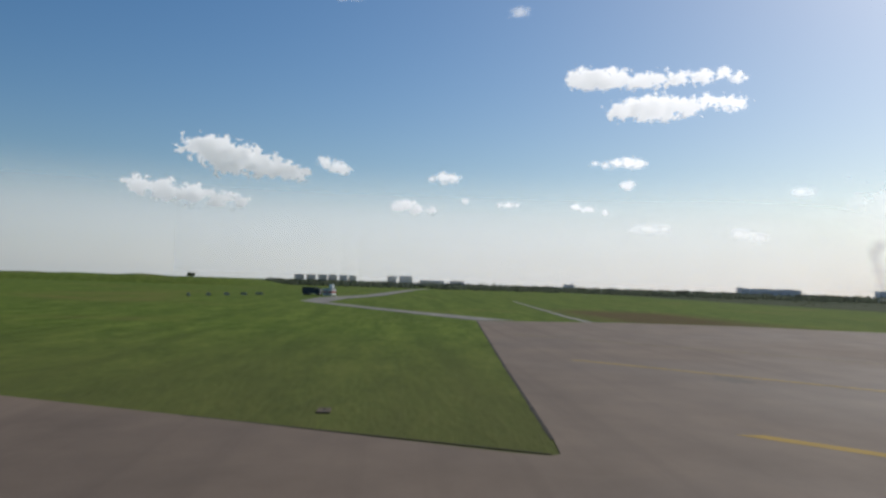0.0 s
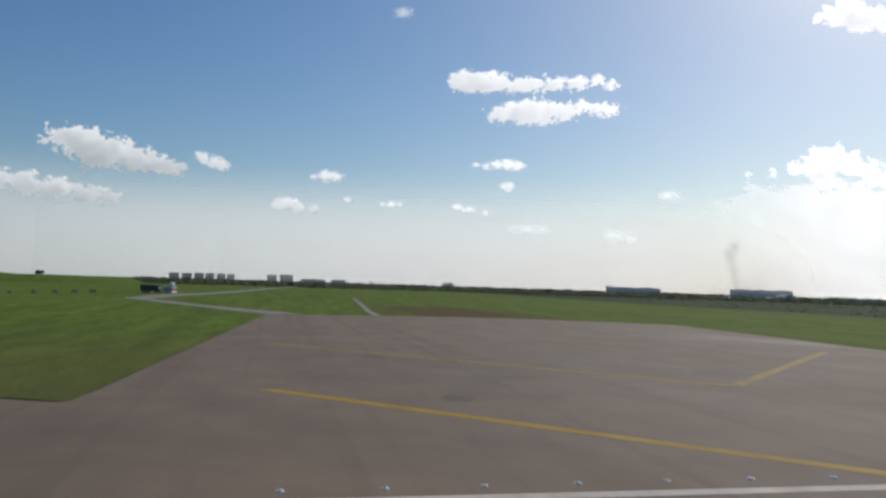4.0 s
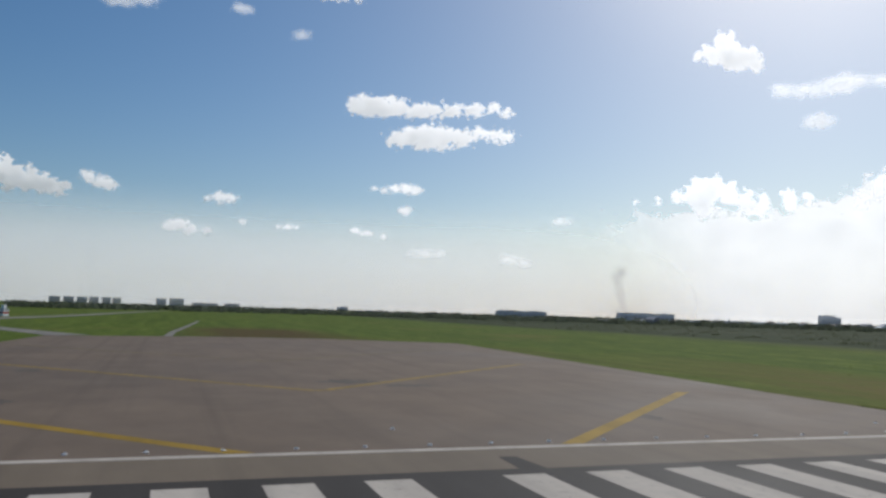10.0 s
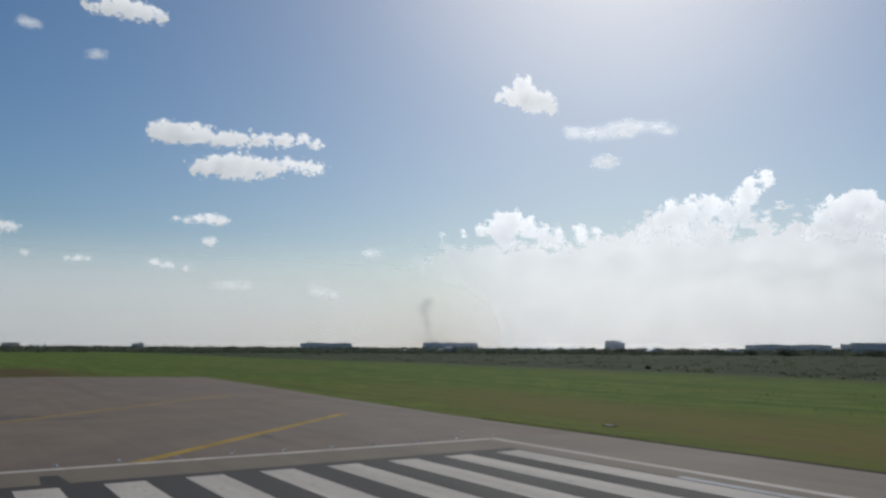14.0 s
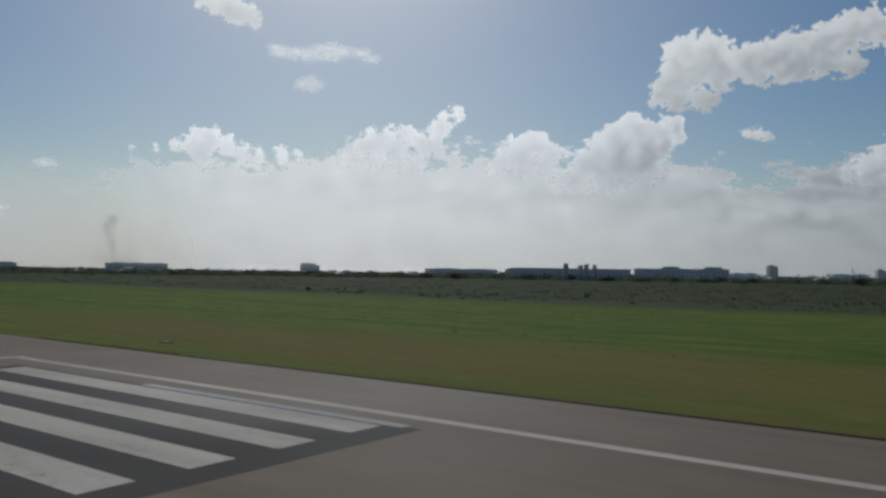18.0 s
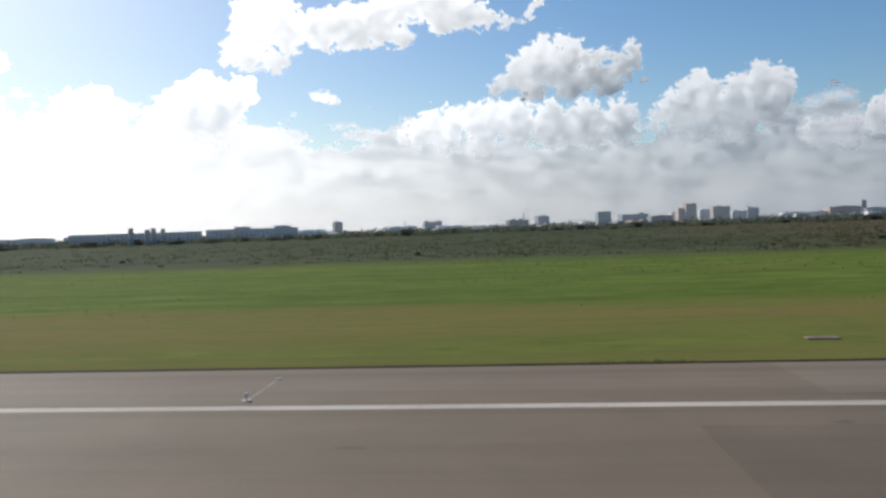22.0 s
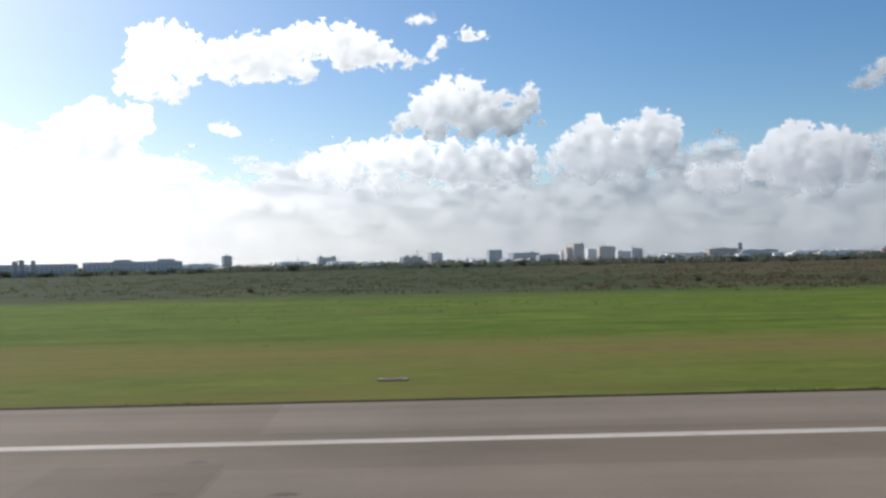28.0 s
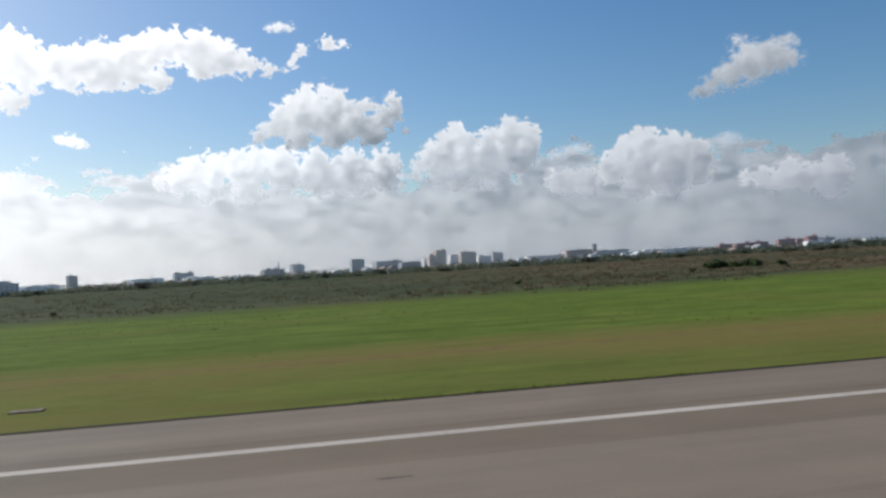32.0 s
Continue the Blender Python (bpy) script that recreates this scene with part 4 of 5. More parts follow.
for x, y, w, hh in ((-3567, -453, 46, 27), (-3572, -402, 44, 27), (-3577, -352, 44, 28), (-3580, -305, 41, 29), (-3583, -259, 38, 28.7), (-3586, -217, 36, 27.5), (-3590, -41, 46, 30.6), (-3589, 22, 67, 32.6)):
    block(x, y, w, hh, "beige", "pale slab apartment block in a long row", 14, 9, 6, 0)
for x, y, w, hh in ((-3585, 141, 128, 15.8), (-3577, 254, 72, 16.8)):
    block(x, y, w, hh, "beige", "low pale row of flats", 14, 16, 3, 0)


def house(x, y, w, deep, hgt, wall, roof, turn):
    """A small gabled house with a door and two windows."""
    ob = tagged(empty("house", x, y, -0.3, facing(x, y) + turn), f"small {wall} house with a low gabled roof", "house", "small houses beyond the field")
    part("wall", boxes((-w / 2, w / 2, 0, deep, 0, hgt * 0.65)), WALLS[wall], ob)
    bm = bmesh.new()
    ends = [[bm.verts.new((a, q, c)) for a, c in ((-w / 2 - 0.4, hgt * 0.65), (w / 2 + 0.4, hgt * 0.65), (0, hgt))] for q in (-0.4, deep + 0.4)]
    bm.faces.new(ends[0]), bm.faces.new(ends[1][::-1])
    for i in range(3):
        bm.faces.new((ends[0][i], ends[1][i], ends[1][(i + 1) % 3], ends[0][(i + 1) % 3]))
    bmesh.ops.recalc_face_normals(bm, faces=bm.faces)
    part("roof", bm, roof, ob)
    shared("door", window_mesh(w * 0.14, hgt * 0.4), ob, pose(0, 0, 0.3))
    for sx in (-0.3, 0.3):
        shared("window", window_mesh(w * 0.14, hgt * 0.22), ob, pose(sx * w, 0, hgt * 0.25))
    return ob


M_TILE = plain("brown roof tiles", (0.36, 0.27, 0.23), 0.9)
r_town = random.Random(31)
for k in range(120):
    az = 53 + 98 * (k + r_town.random()) / 120
    far = r_town.uniform(920, 1500)
    x, y = 60 + far * math.cos(radians(az)), far * math.sin(radians(az))
    house(x, y, r_town.uniform(8, 18), r_town.uniform(9, 16), r_town.uniform(4.5, 9.5) * (0.85 if az > 100 else 1.0), r_town.choice(("white", "beige", "grey", "white", "brown")), r_town.choice((M_ROOF, M_TILE, M_ROOF, M_TILE, M_PALEROOF)), r_town.uniform(-20, 50))
for x, y, w, hh in ((-420, 1010, 90, 13.5), (-470, 940, 80, 13), (-330, 1060, 70, 13), (-560, 900, 100, 12.5), (-130, 1190, 46, 12.5), (-60, 1215, 40, 11)):
    shed(x, y, w, hh, "grey" if w > 50 else "white", "long low hall on the skyline", 24, 2, doors=5)


# low bright halls among the trees: bearing, width and height
for az, w, hh in ((121.2, 12, 8.2), (108.8, 14, 9.6), (105.9, 30, 9.8), (104.1, 22, 7.0), (93.4, 30, 7.0), (73.0, 8, 10.0), (71.5, 30, 9.6), (67.7, 16, 9.6)):
    shed(60 + 1110 * math.cos(radians(az)), 1110 * math.sin(radians(az)), w, hh, "white", "low bright white hall among the trees", 12, 1)
for az, w, hh, bays in ((64.7, 46, 9.6, 5), (62.4, 28, 10.2, 3), (53.4, 30, 9.8, 2)):
    shed(60 + 1090 * math.cos(radians(az)), 1090 * math.sin(radians(az)), w, hh, "white", "long bright white hall with a sawtooth roof", 12, bays)


def stack(x, y, hgt, r, label, name, mat):
    ob = tagged(empty(name, x, y, -0.3), label, name.replace("_", " "))
    part("shaft", tube(bmesh.new(), (0, 0, 0), (0, 0, hgt), r, r * 0.7, 12), mat, ob)
    part("cap", tube(bmesh.new(), (0, 0, hgt), (0, 0, hgt + 0.8), r * 0.85, r * 0.85, 12), M_ROOF, ob)
    return ob


def mast(x, y, hgt):
    """A lattice mast: three legs and rings of braces."""
    ob = tagged(empty("radio_mast", x, y, -0.3), "thin steel lattice radio mast", "mast")
    for k in range(3):
        a = k * 2.1
        part("leg", tube(bmesh.new(), (1.3 * math.cos(a), 1.3 * math.sin(a), 0), (0.2 * math.cos(a), 0.2 * math.sin(a), hgt), 0.16, 0.1, 5), M_METAL, ob)
    bm = bmesh.new()
    for q in range(int(hgt / 3)):
        z0, z1 = q * 3.0, q * 3.0 + 3
        r0, r1 = 1.3 - 1.1 * z0 / hgt, 1.3 - 1.1 * z1 / hgt
        for k in range(3):
            a, b = k * 2.1, (k + 1) * 2.1
            tube(bm, (r0 * math.cos(a), r0 * math.sin(a), z0), (r1 * math.cos(b), r1 * math.sin(b), z1), 0.07, 0.07, 4)
    part("brace", bm, M_METAL, ob)
    return ob


stack(51, 1251, 27, 1.3, "slim brick factory chimney", "chimney", WALLS["brown"])
stack(-143, 1286, 20, 1.3, "slim grey factory chimney", "chimney", WALLS["grey"])
for x, y, hh in ((57, 1304, 39), (409, 1330, 37), (260, 1391, 31), (72, 1312, 35)):
    mast(x, y, hh)


# ---- trees and scrub ----
M_RUSSET = leaves("withered weeds", (0.1, 0.066, 0.042), (0.15, 0.1, 0.062))


def leaf_mass(bm, centre, size, count, leaf, rnd, squash=0.8):
    """Many small leaf cards in an uneven heap."""
    for _ in range(count):
        d = Vector((rnd.gauss(0, 1), rnd.gauss(0, 1), rnd.gauss(0, 1)))
        d = d.normalized() * (rnd.random() ** 0.45)
        p = Vector(centre) + Vector((d.x * size, d.y * size, d.z * size * squash))
        q = Euler((rnd.uniform(0, 3), rnd.uniform(0, 3), rnd.uniform(0, 6))).to_matrix()
        s = leaf * rnd.uniform(0.6, 1.4)
        vs = [bm.verts.new(p + q @ Vector(c) * s) for c in ((-1, -0.6, 0), (1, -0.4, 0.15), (0.7, 0.7, -0.1), (-0.6, 0.8, 0.1))]
        bm.faces.new(vs)


def tree_kind(seed, hgt, spread):
    """A tapered trunk with limbs, and a crown of leaf clumps with gaps."""
    rnd = random.Random(seed)
    ob = tagged(empty("tree"), "dark green broadleaf tree on the far side of the field", "tree", "trees before the town")
    bm = bmesh.new()
    tube(bm, (0, 0, -0.3), (0.1, 0, hgt * 0.55), 0.28, 0.14, 7)
    tips = []
    for k in range(6):
        a = k * 1.05 + rnd.uniform(-0.3, 0.3)
        tip = (math.cos(a) * spread * 0.6, math.sin(a) * spread * 0.6, hgt * rnd.uniform(0.5, 0.85))
        tube(bm, (0.05, 0, hgt * rnd.uniform(0.25, 0.5)), tip, 0.12, 0.04, 5)
        tips.append(tip)
    part("trunk", bm, M_BARK, ob)
    bm = bmesh.new()
    for tip in tips + [(0, 0, hgt * 0.8), (0.3, 0.2, hgt * 0.55), (spread * 0.5, 0, hgt * 0.3), (-spread * 0.5, 0.3, hgt * 0.32)]:
        leaf_mass(bm, tip, spread * rnd.uniform(0.45, 0.65), 55, 0.5, rnd, 0.7)
    part("crown", bm, M_LEAF, ob)
    return ob


rnd = random.Random(5)
kinds = [tree_kind(s, hh, sp) for s, hh, sp in ((1, 7, 3.6), (2, 5.5, 3.4), (3, 8.5, 3.6), (4, 5, 4.0))]
spots = []
for k in range(260):
    az = 50 + 134 * (k + rnd.random()) / 260
    far = rnd.uniform(760, 1080) if az < 130 else rnd.uniform(900, 1500)
    spots.append((60 + far * math.cos(radians(az)), far * math.sin(radians(az)), rnd.uniform(0.5, 0.95)))
for k, (x, y, s) in enumerate(spots):
    m = pose(x, y, -0.2, 0, 0, rnd.uniform(0, 360)) @ Matrix.Diagonal((s * 1.7, s * 1.7, s, 1))
    if k < 4:
        kinds[k].matrix_basis = m
    else:
        copy_thing(kinds[k % 4], m)


def scrub(name, label, count, near, deep, az0, az1, size, leaf, mat, seed, per=14, clear=180, spread=1.0):
    """Countless low bushes joined into one mass."""
    r = random.Random(seed)
    verts, faces = [], []
    for _ in range(count):
        az = radians(r.uniform(az0, az1))
        far = near * (deep / near) ** r.random()
        x, y = 60 + far * math.cos(az), far * math.sin(az)
        if y < clear + 25 * noise.noise(Vector((x * 0.01, 3, 0))) and far < 2000 and y > -20:
            continue
        s = size * r.uniform(0.5, 1.5) * (0.7 + far / 1200)
        for _ in range(per):
            d = Vector((r.gauss(0, 0.9) * spread, r.gauss(0, 0.9), abs(r.gauss(0, 0.4)))) * s
            q = Euler((r.uniform(0, 3), r.uniform(0, 3), r.uniform(0, 6))).to_matrix()
            t = leaf * r.uniform(0.6, 1.5) * (0.7 + far / 1200)
            b = len(verts)
            for c in ((-1, -0.5, 0), (1, -0.4, 0.2), (0.6, 0.6, -0.1), (-0.6, 0.7, 0.1)):
                p = Vector((x, y, 0.1)) + d + q @ Vector(c) * t
                verts.append((p.x, p.y, max(p.z, -0.3)))
            faces.append((b, b + 1, b + 2, b + 3))
    me = bpy.data.meshes.new(name)
    me.from_pydata(verts, [], faces)
    me.materials.append(mat)
    return tagged(new(name, me), label, name.replace("_", " "), kind="stuff")


scrub("scrub", "dark low scrub covering the rough field beyond the grass", 2000, 165, 1000, 45, 172, 0.2, 0.24, M_SCRUB, 11, 12, 162, 8.0)
scrub("dry_scrub", "brown dry weeds among the scrub", 900, 160, 700, 45, 108, 0.17, 0.2, M_DRYSCRUB, 12, 10, 148, 8.0)
scrub("russet_weeds", "reddish brown withered weeds in the rough field", 700, 175, 900, 42, 72, 0.2, 0.22, M_RUSSET, 17, 10, 165, 4.5)
scrub("woods", "far hazy tree belt before the town", 4500, 820, 2300, 48, 127, 3.3, 1.0, M_LEAF, 13, 14, 0)
scrub("woods", "low far hazy tree belt along the horizon", 4200, 800, 2300, 127, 190, 1.6, 1.0, M_LEAF, 14, 12, 0)

# ---- bushes and weeds nearer by ----
def bush(x, y, s, seed, mat, label):
    r = random.Random(seed)
    ob = tagged(empty("bush", x, y, -0.2), label, "bush", "bushes in the rough field")
    bm = bmesh.new()
    for k in range(5):
        a = k * 1.26
        tube(bm, (0, 0, 0), (math.cos(a) * s * 0.5, math.sin(a) * s * 0.5, s * 0.6), 0.07, 0.02, 5)
    part("stems", bm, M_BARK, ob)
    bm = bmesh.new()
    for k in range(9):
        leaf_mass(bm, (r.uniform(-0.7, 0.7) * s, r.uniform(-0.6, 0.6) * s, r.uniform(0.3, 0.8) * s), s * r.uniform(0.3, 0.5), 60, 0.16 * s, r)
    part("foliage", bm, mat, ob)
    return ob


M_BUSH = leaves("bush leaves", (0.075, 0.105, 0.045), (0.12, 0.15, 0.07))
for k, (x, y, s) in enumerate(((222, 236, 2.4), (226, 239, 2.9), (229, 233, 2.0), (233, 228, 2.2), (238, 223, 1.9), (227, 243, 2.4), (234, 236, 2.3))):
    bush(x, y, s, 40 + k, M_BUSH, "dense dark green bush in a thicket in the field")
for k, (x, y, s) in enumerate(((262, 200, 1.2), (205, 216, 1.1), (150, 205, 0.9), (40, 190, 0.8), (-40, 200, 0.9), (300, 215, 1.3), (118, 180, 0.7), (-130, 185, 1.0), (320, 190, 1.0))):
    bush(x, y, s, 60 + k, M_SCRUB, "low grey-green bush in the rough field")


def tufts(name, label, count, x0, x1, y0, y1, hgt, mat, seed, clump=5):
    """Blades of rough grass in clumps, joined into one mass."""
    r = random.Random(seed)
    verts, faces = [], []
    for _ in range(count):
        cx, cy = r.uniform(x0, x1), r.uniform(y0, y1)
        if noise.noise(Vector((cx * 0.05, cy * 0.09, seed))) < -0.05:
            continue
        for _ in range(clump):
            x, y = cx + r.gauss(0, hgt * 0.8), cy + r.gauss(0, hgt * 0.5)
            a, hh, w = r.uniform(0, 6.3), hgt * r.uniform(0.4, 1.2), hgt * r.uniform(0.15, 0.4)
            lx, ly = r.gauss(0, 0.3) * hh, r.gauss(0, 0.3) * hh
            b = len(verts)
            verts += [(x - w * math.cos(a), y - w * math.sin(a), -0.08), (x + w * math.cos(a), y + w * math.sin(a), -0.08), (x + lx, y + ly, hh)]
            faces.append((b, b + 1, b + 2))
    me = bpy.data.meshes.new(name)
    me.from_pydata(verts, [], faces)
    me.materials.append(mat)
    return tagged(new(name, me), label, "grass", kind="stuff")


tufts("grass", "rough green grass tufts in the lush strip", 2600, -60, 330, 64, 150, 0.13, M_TUFT, 3)
tufts("verge_grass", "ragged grass edge along the shoulder", 5200, -20, 330, EDGE + 0.05, EDGE + 0.5, 0.13, M_TUFT, 7, 4)

# ---- verge: the dark soil lip where the asphalt ends ----
M_SOIL = plain("damp dark soil", (0.027, 0.021, 0.013), 0.95, 0, 0.4, 0.8)
bm = bmesh.new()
rnd = random.Random(21)
prev = None
for k in range(0, 701):
    x = -0.5 + k * 0.6
    w = 0.2 + 0.25 * abs(noise.noise(Vector((x * 0.35, 0, 0)))) + 0.05 * rnd.random()
    row = [bm.verts.new((x, EDGE - 0.03 - 0.1 * w, 0.004)), bm.verts.new((x, EDGE + 0.02 + 0.05 * w, 0.05 + 0.08 * w)), bm.verts.new((x, EDGE + 0.06 + w, -0.03))]
    if prev:
        bm.faces.new((prev[0], row[0], row[1], prev[1]))
        bm.faces.new((prev[1], row[1], row[2], prev[2]))
    prev = row
tagged(part("verge", bm, M_SOIL, smooth=True), "dark crumbling soil lip along the shoulder", "verge", kind="structure")


# the same lip round the grass tongue beside the pad
bm = bmesh.new()
for (xa, ya), (xb, yb), side in (((-25.4, -54.8), (-18.75, -39.8), 1), ((-1, 38.9), (-18, 38.9), -1), ((-18, 38.9), (-48, 40.6), -1), ((-48, 40.6), (-80, 42.6), -1), ((-80, 42.6), (-116, 44.5), -1), ((-116, 44.5), (-129, 17), -1), ((-50, -37.0), (-21.5, -39.15), -1), ((-123, -31.2), (-50, -37.0), -1)):
    way = Vector((xb - xa, yb - ya, 0))
    steps = int(way.length / 0.5)
    out = Vector((-way.y, way.x, 0)).normalized() * side
    prev = None
    for k in range(steps + 1):
        p = Vector((xa, ya, 0)) + way * k / steps
        w = 0.06 + 0.1 * abs(noise.noise(p * 0.5))
        row = [bm.verts.new(p - out * 0.5 * w + Vector((0, 0, 0.003))), bm.verts.new(p + out * 0.03 + Vector((0, 0, 0.012))), bm.verts.new(p + out * (0.06 + w) - Vector((0, 0, 0.03)))]
        if prev:
            bm.faces.new((prev[0], row[0], row[1], prev[1]))
            bm.faces.new((prev[1], row[1], row[2], prev[2]))
        prev = row
tagged(part("verge", bm, M_SOIL, smooth=True), "dark soil lip round the pad and the tongue of grass", "verge", kind="structure")
M_WHITEPAINT = plain("white paint on metal", (0.82, 0.82, 0.8), 0.5)


# ---- lights and small things on the pavement ----
def ground_light():
    """A low threshold light: round base, collar and glass dome."""
    ob = tagged(empty("threshold_light"), "small low white runway end light on the pavement", "runway light", "lights along the runway end")
    part("base", tube(bmesh.new(), (0, 0, 0), (0, 0, 0.04), 0.12, 0.1, 14), M_WHITEPAINT, ob)
    part("collar", tube(bmesh.new(), (0, 0, 0.04), (0, 0, 0.052), 0.065, 0.055, 12), M_METAL, ob)
    bm = bmesh.new()
    bmesh.ops.create_uvsphere(bm, u_segments=12, v_segments=8, radius=0.035, matrix=Matrix.Translation((0, 0, 0.052)))
    part("lens", bm, M_LENS, ob, smooth=True)
    return ob


first = ground_light()
first.matrix_basis = pose(-1.25, 32.0, 0)
for k in range(1, 21):
    copy_thing(first, pose(-1.3 + 0.1 * math.sin(k * 7), 32.0 - 3.08 * k, 0))
for x, y in ((-6.3, 0.8), (-4.6, 31.7)):
    copy_thing(first, pose(x, y, 0))


def edge_light(x, y):
    """An elevated edge light: plate, frangible stem, lamp body and glass, with its cable run to a small pit."""
    ob = tagged(empty("edge_light", x, y, 0), "white elevated runway edge light on a short stem", "runway light", "lights along the runway edge")
    part("plate", tube(bmesh.new(), (0, 0, 0), (0, 0, 0.03), 0.22, 0.2, 16), M_WHITE, ob, "white base plate")
    part("stem", tube(bmesh.new(), (0, 0, 0.03), (0, 0, 0.16), 0.03, 0.025, 10), M_METAL, ob)
    part("lamp_body", tube(bmesh.new(), (0, 0, 0.16), (0, 0, 0.24), 0.05, 0.075, 14), M_METAL, ob)
    bm = bmesh.new()
    bmesh.ops.create_uvsphere(bm, u_segments=14, v_segments=8, radius=0.075, matrix=Matrix.Translation((0, 0, 0.26)) @ Matrix.Diagonal((1, 1, 0.85, 1)))
    part("glass", bm, M_LENS, ob, smooth=True)
    return ob


edge_light(56.6, 32.35)
cable = tagged(empty("cable_seam"), "pale sealed cable slot across the shoulder", "pavement seam", kind="structure")
part("slot", slab([(56.57, 32.6), (56.63, 32.6), (56.48, 36.4), (56.42, 36.4)], 0.006, 0.004), M_CONCRETE, cable)
part("pit_cover", tube(bmesh.new(), (56.45, 36.5, 0), (56.45, 36.5, 0.03), 0.16, 0.15, 14), M_CONCRETE, cable)


def drain(x, y, w, d, kerb, label):
    """A pale concrete kerb round a dark grating, let into the grass."""
    ob = tagged(empty("drain", x, y, -0.03), label, "drain")
    part("kerb", boxes((-w / 2, w / 2, -d / 2, -d / 2 + 0.25, 0, 0.07), (-w / 2, w / 2, d / 2 - 0.25, d / 2, 0, 0.07), (-w / 2, -w / 2 + 0.25, -d / 2 + 0.25, d / 2 - 0.25, 0, 0.07), (w / 2 - 0.25, w / 2, -d / 2 + 0.25, d / 2 - 0.25, 0, 0.07)), kerb, ob)
    for k in range(7):
        x0 = -w / 2 + 0.3 + k * (w - 0.6) / 7
        part("bar", boxes((x0, x0 + 0.1, -d / 2 + 0.25, d / 2 - 0.25, 0.03, 0.06)), M_OLDBAR, ob)
    part("pit", boxes((-w / 2 + 0.25, w / 2 - 0.25, -d / 2 + 0.25, d / 2 - 0.25, 0.01, 0.04)), M_SOIL, ob, "dark pit under the bars")
    return ob


M_OLDBAR = plain("dull rusty iron", (0.05, 0.038, 0.028), 0.95, 0, 0.3)
M_OLDKERB = plain("weathered pinkish concrete", (0.216, 0.162, 0.132), 0.95, 0, 0.3)
M_OLDSOIL = plain("brown soil kerb", (0.078, 0.06, 0.036), 0.95, 0, 0.3)
drain(81.5, 45.5, 1.55, 0.7, M_OLDKERB, "weathered concrete drain with dark grating in dry grass")
drain(-27.4, -48.8, 1.3, 0.62, M_OLDSOIL, "dark sunken drain in the green grass")


def marker(x, y):
    """A low weathered cover plate on a concrete foot."""
    ob = tagged(empty("marker_plate", x, y, -0.03), "small flat weathered white marker plate in the grass", "marker")
    part("foot", boxes((-0.6, 0.6, -0.3, 0.3, 0, 0.05), bevel=0.015), M_OLDSOIL, ob)
    part("plate", boxes((-0.55, 0.3, -0.22, 0.22, 0.05, 0.09), bevel=0.012), M_CONCRETE, ob)
    return ob


marker(-2.6, 44.5)


# ---- west: grass bank, instrument hut and service truck ----
bm = bmesh.new()
cols, rows_ = 46, 10
grid = []
for i in range(cols + 1):
    f = i / cols
    line = []
    for j in range(rows_ + 1):
        g = j / rows_
        x, y = -604 + 130 * (g - 0.5) - 30 * f, -110 - 330 * f
        hgt = 5.6 * math.sin(math.pi * g) ** 0.8 * min(1.0, 4 * f + 0.05, 3 * (1 - f)) * (1 + 0.35 * noise.noise(Vector((f * 9, g * 2, 1))))
        line.append(bm.verts.new((x, y, hgt - 0.15)))
    grid.append(line)
for i in range(cols):
    for j in range(rows_):
        bm.faces.new((grid[i][j], grid[i + 1][j], grid[i + 1][j + 1], grid[i][j + 1]))
bmesh.ops.recalc_face_normals(bm, faces=bm.faces)
tagged(part("grass_bank", bm, M_FIELD, smooth=True), "long low green earth bank beyond the taxiway", "bank", kind="structure")
bush(-598, -196, 3.0, 90, M_BUSH, "dark bush on the crest of the bank").location.z = 5.2

M_REDPAINT = plain("red paint", (0.45, 0.06, 0.04), 0.6)
M_DARKBODY = plain("dark blue lorry paint", (0.03, 0.04, 0.06), 0.4)
M_TYRE = plain("tyre rubber", (0.02, 0.02, 0.02), 0.9)
hut = tagged(empty("instrument_hut", -300, -69.5, -0.05, 60), "red and white instrument hut with a roof box", "hut")
part("wall", boxes((-2.0, 2.0, -1.5, 1.5, 0.2, 2.6), bevel=0.03), M_WHITEPAINT, hut)
part("plinth", boxes((-2.2, 2.2, -1.7, 1.7, 0, 0.2)), M_CONCRETE, hut)
part("band", boxes((-2.02, 2.02, -1.52, 1.52, 1.0, 1.7)), M_REDPAINT, hut, "red painted band")
part("roof", boxes((-2.2, 2.2, -1.7, 1.7, 2.6, 2.75)), M_ROOF, hut)
part("door", boxes((-0.45, 0.45, -1.56, -1.5, 0.25, 2.25)), M_METAL, hut)
part("roof_box", boxes((0.2, 1.6, -0.7, 0.7, 2.75, 4.3), bevel=0.05), M_WHITEPAINT, hut)
part("antenna", tube(bmesh.new(), (1.2, 0, 4.3), (1.2, 0, 5.2), 0.05, 0.03, 8), M_METAL, hut)

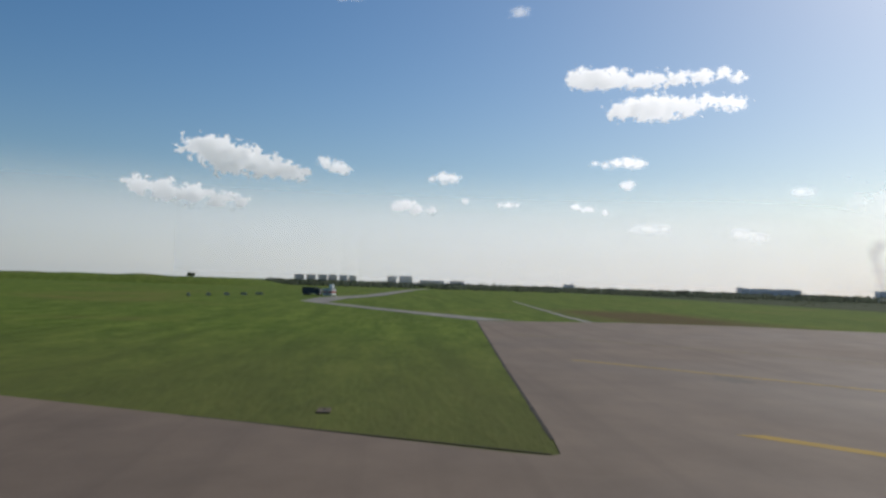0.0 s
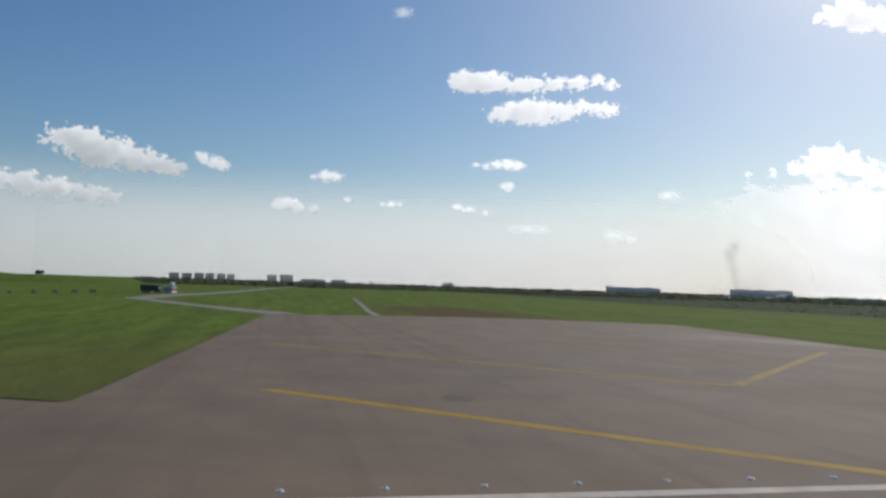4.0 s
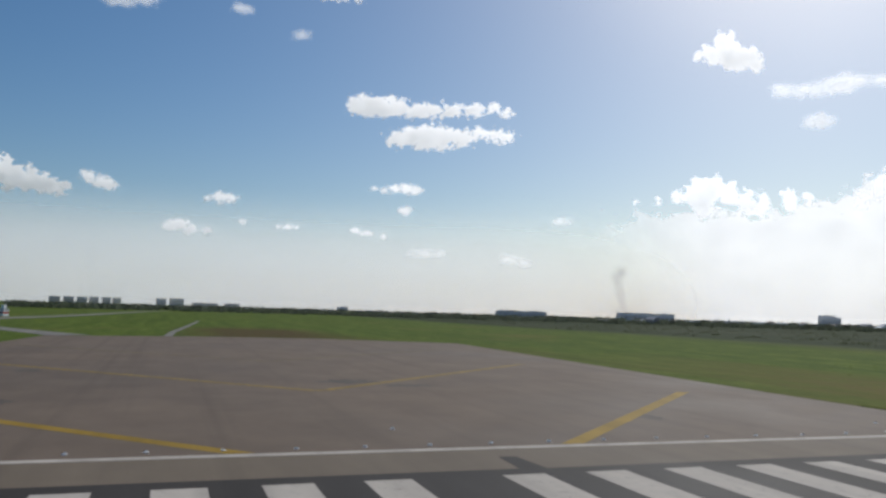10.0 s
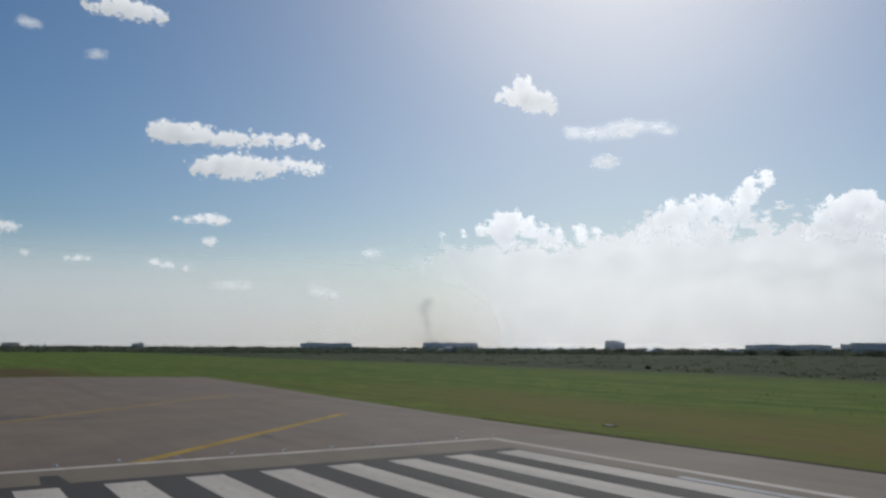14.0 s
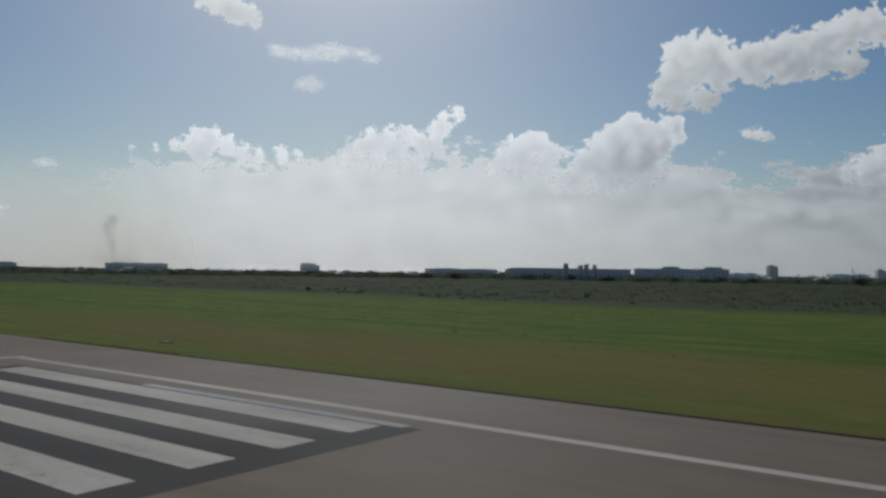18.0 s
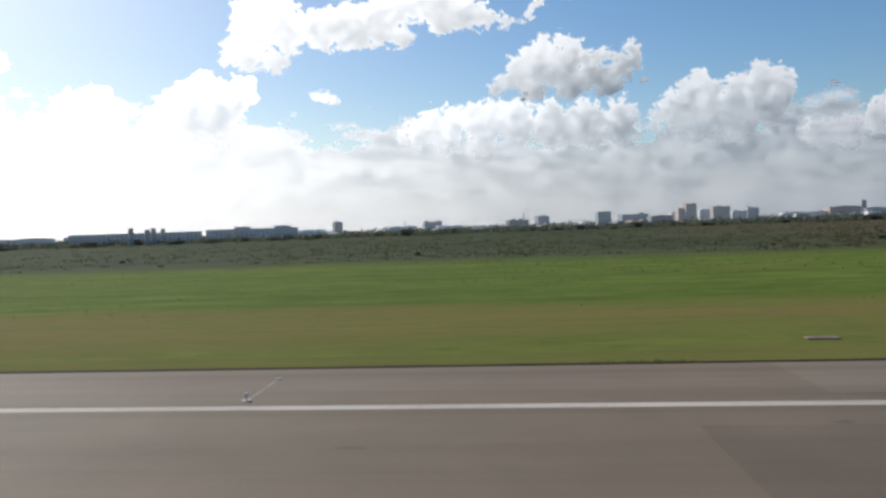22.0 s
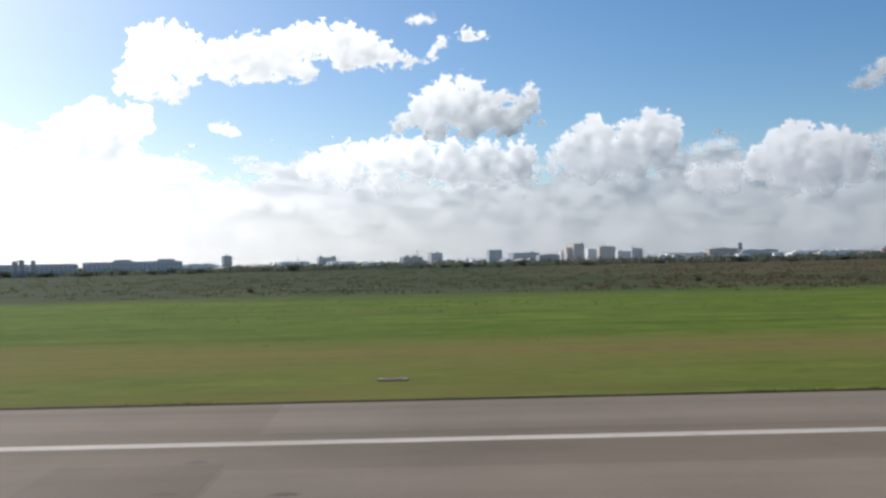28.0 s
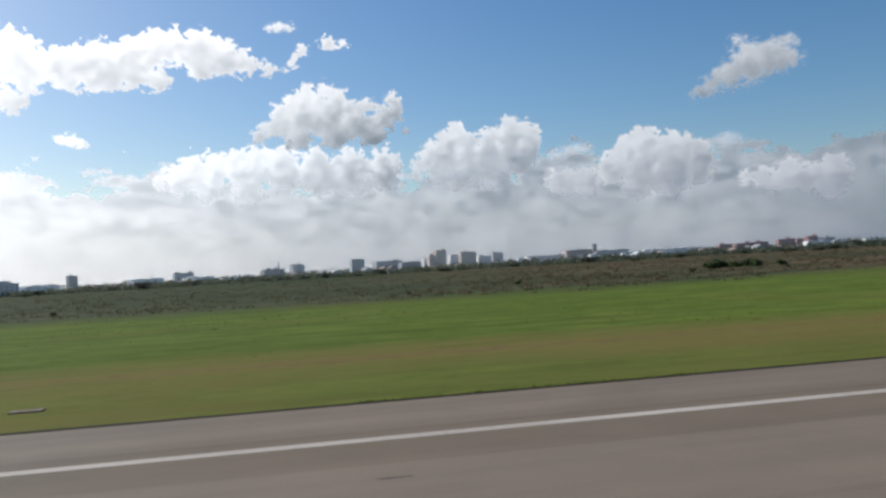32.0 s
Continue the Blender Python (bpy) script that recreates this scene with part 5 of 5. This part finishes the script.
truck = tagged(empty("truck", -293, -75.5, -0.05, 62), "dark blue service lorry parked beside the hut", "truck")
part("cab", boxes((2.0, 3.9, -1.15, 1.15, 0.7, 2.7), bevel=0.12), M_DARKBODY, truck)
part("windscreen", boxes((3.88, 3.93, -0.95, 0.95, 1.7, 2.4)), M_WINDOW, truck)
part("cargo_box", boxes((-3.9, 1.9, -1.2, 1.2, 0.9, 3.1), bevel=0.05), M_DARKBODY, truck)
part("chassis", boxes((-3.9, 3.8, -0.6, 0.6, 0.55, 0.88)), M_METAL, truck)
for x in (-2.8, -1.6, 2.9):
    for sy in (-1.0, 1.0):
        wheel = part("wheel", tube(bmesh.new(), (x, sy - 0.14, 0.5), (x, sy + 0.14, 0.5), 0.5, 0.5, 18), M_TYRE, truck)
        part("rim", tube(bmesh.new(), (x, sy - 0.15, 0.5), (x, sy + 0.15, 0.5), 0.26, 0.26, 12), M_METAL, wheel)

# ---- low white blocks along the far road ----
for k in range(5):
    x, y = -205 - 11 * k, -107 - 2.0 * k + 5.5 * k
    ob = tagged(empty("barrier_block", x - 30, y, -0.05, 20 + 5 * k), "low pale concrete barrier block beside the road", "barrier", "barrier blocks beside the far road")
    part("body", boxes((-2.2, 2.2, -0.3, 0.3, 0, 0.45), (-2.1, 2.1, -0.16, 0.16, 0.45, 0.8), bevel=0.03), M_CONCRETE, ob)

# ---- tyre marks, stains and repairs on the pavement ----
def stain(x, y, rx, ry, seed):
    """A ragged oil or rubber stain."""
    r = random.Random(seed)
    bm = bmesh.new()
    f = bm.faces.new([bm.verts.new((x + rx * math.cos(a) * q, y + ry * math.sin(a) * q, 0.0045)) for a, q in ((2 * math.pi * k / 26, r.uniform(0.6, 1.1)) for k in range(26))])
    f.normal_update()
    if f.normal.z < 0:
        f.normal_flip()
    return tagged(part("stain", bm, M_SKID), "dark ragged stain on the asphalt", "stain", "stains on the pavement", kind="structure")


for k, (x, y, rx, ry) in enumerate(((-33.0, 4.5, 2.6, 3.4), (-29.5, 8.5, 1.5, 2.6), (76.3, 28.6, 0.35, 0.22), (79.8, 24.9, 0.5, 0.2), (76.5, 25.2, 0.45, 0.2), (83.0, 23.8, 0.5, 0.25), (-44.0, -22.0, 2.2, 1.4), (-20.0, -20.0, 1.6, 1.1), (-9.0, 18.0, 1.8, 0.9), (62.0, 26.0, 0.6, 0.15), (98.0, 25.6, 0.7, 0.15))):
    stain(x, y, rx, ry, 200 + k)
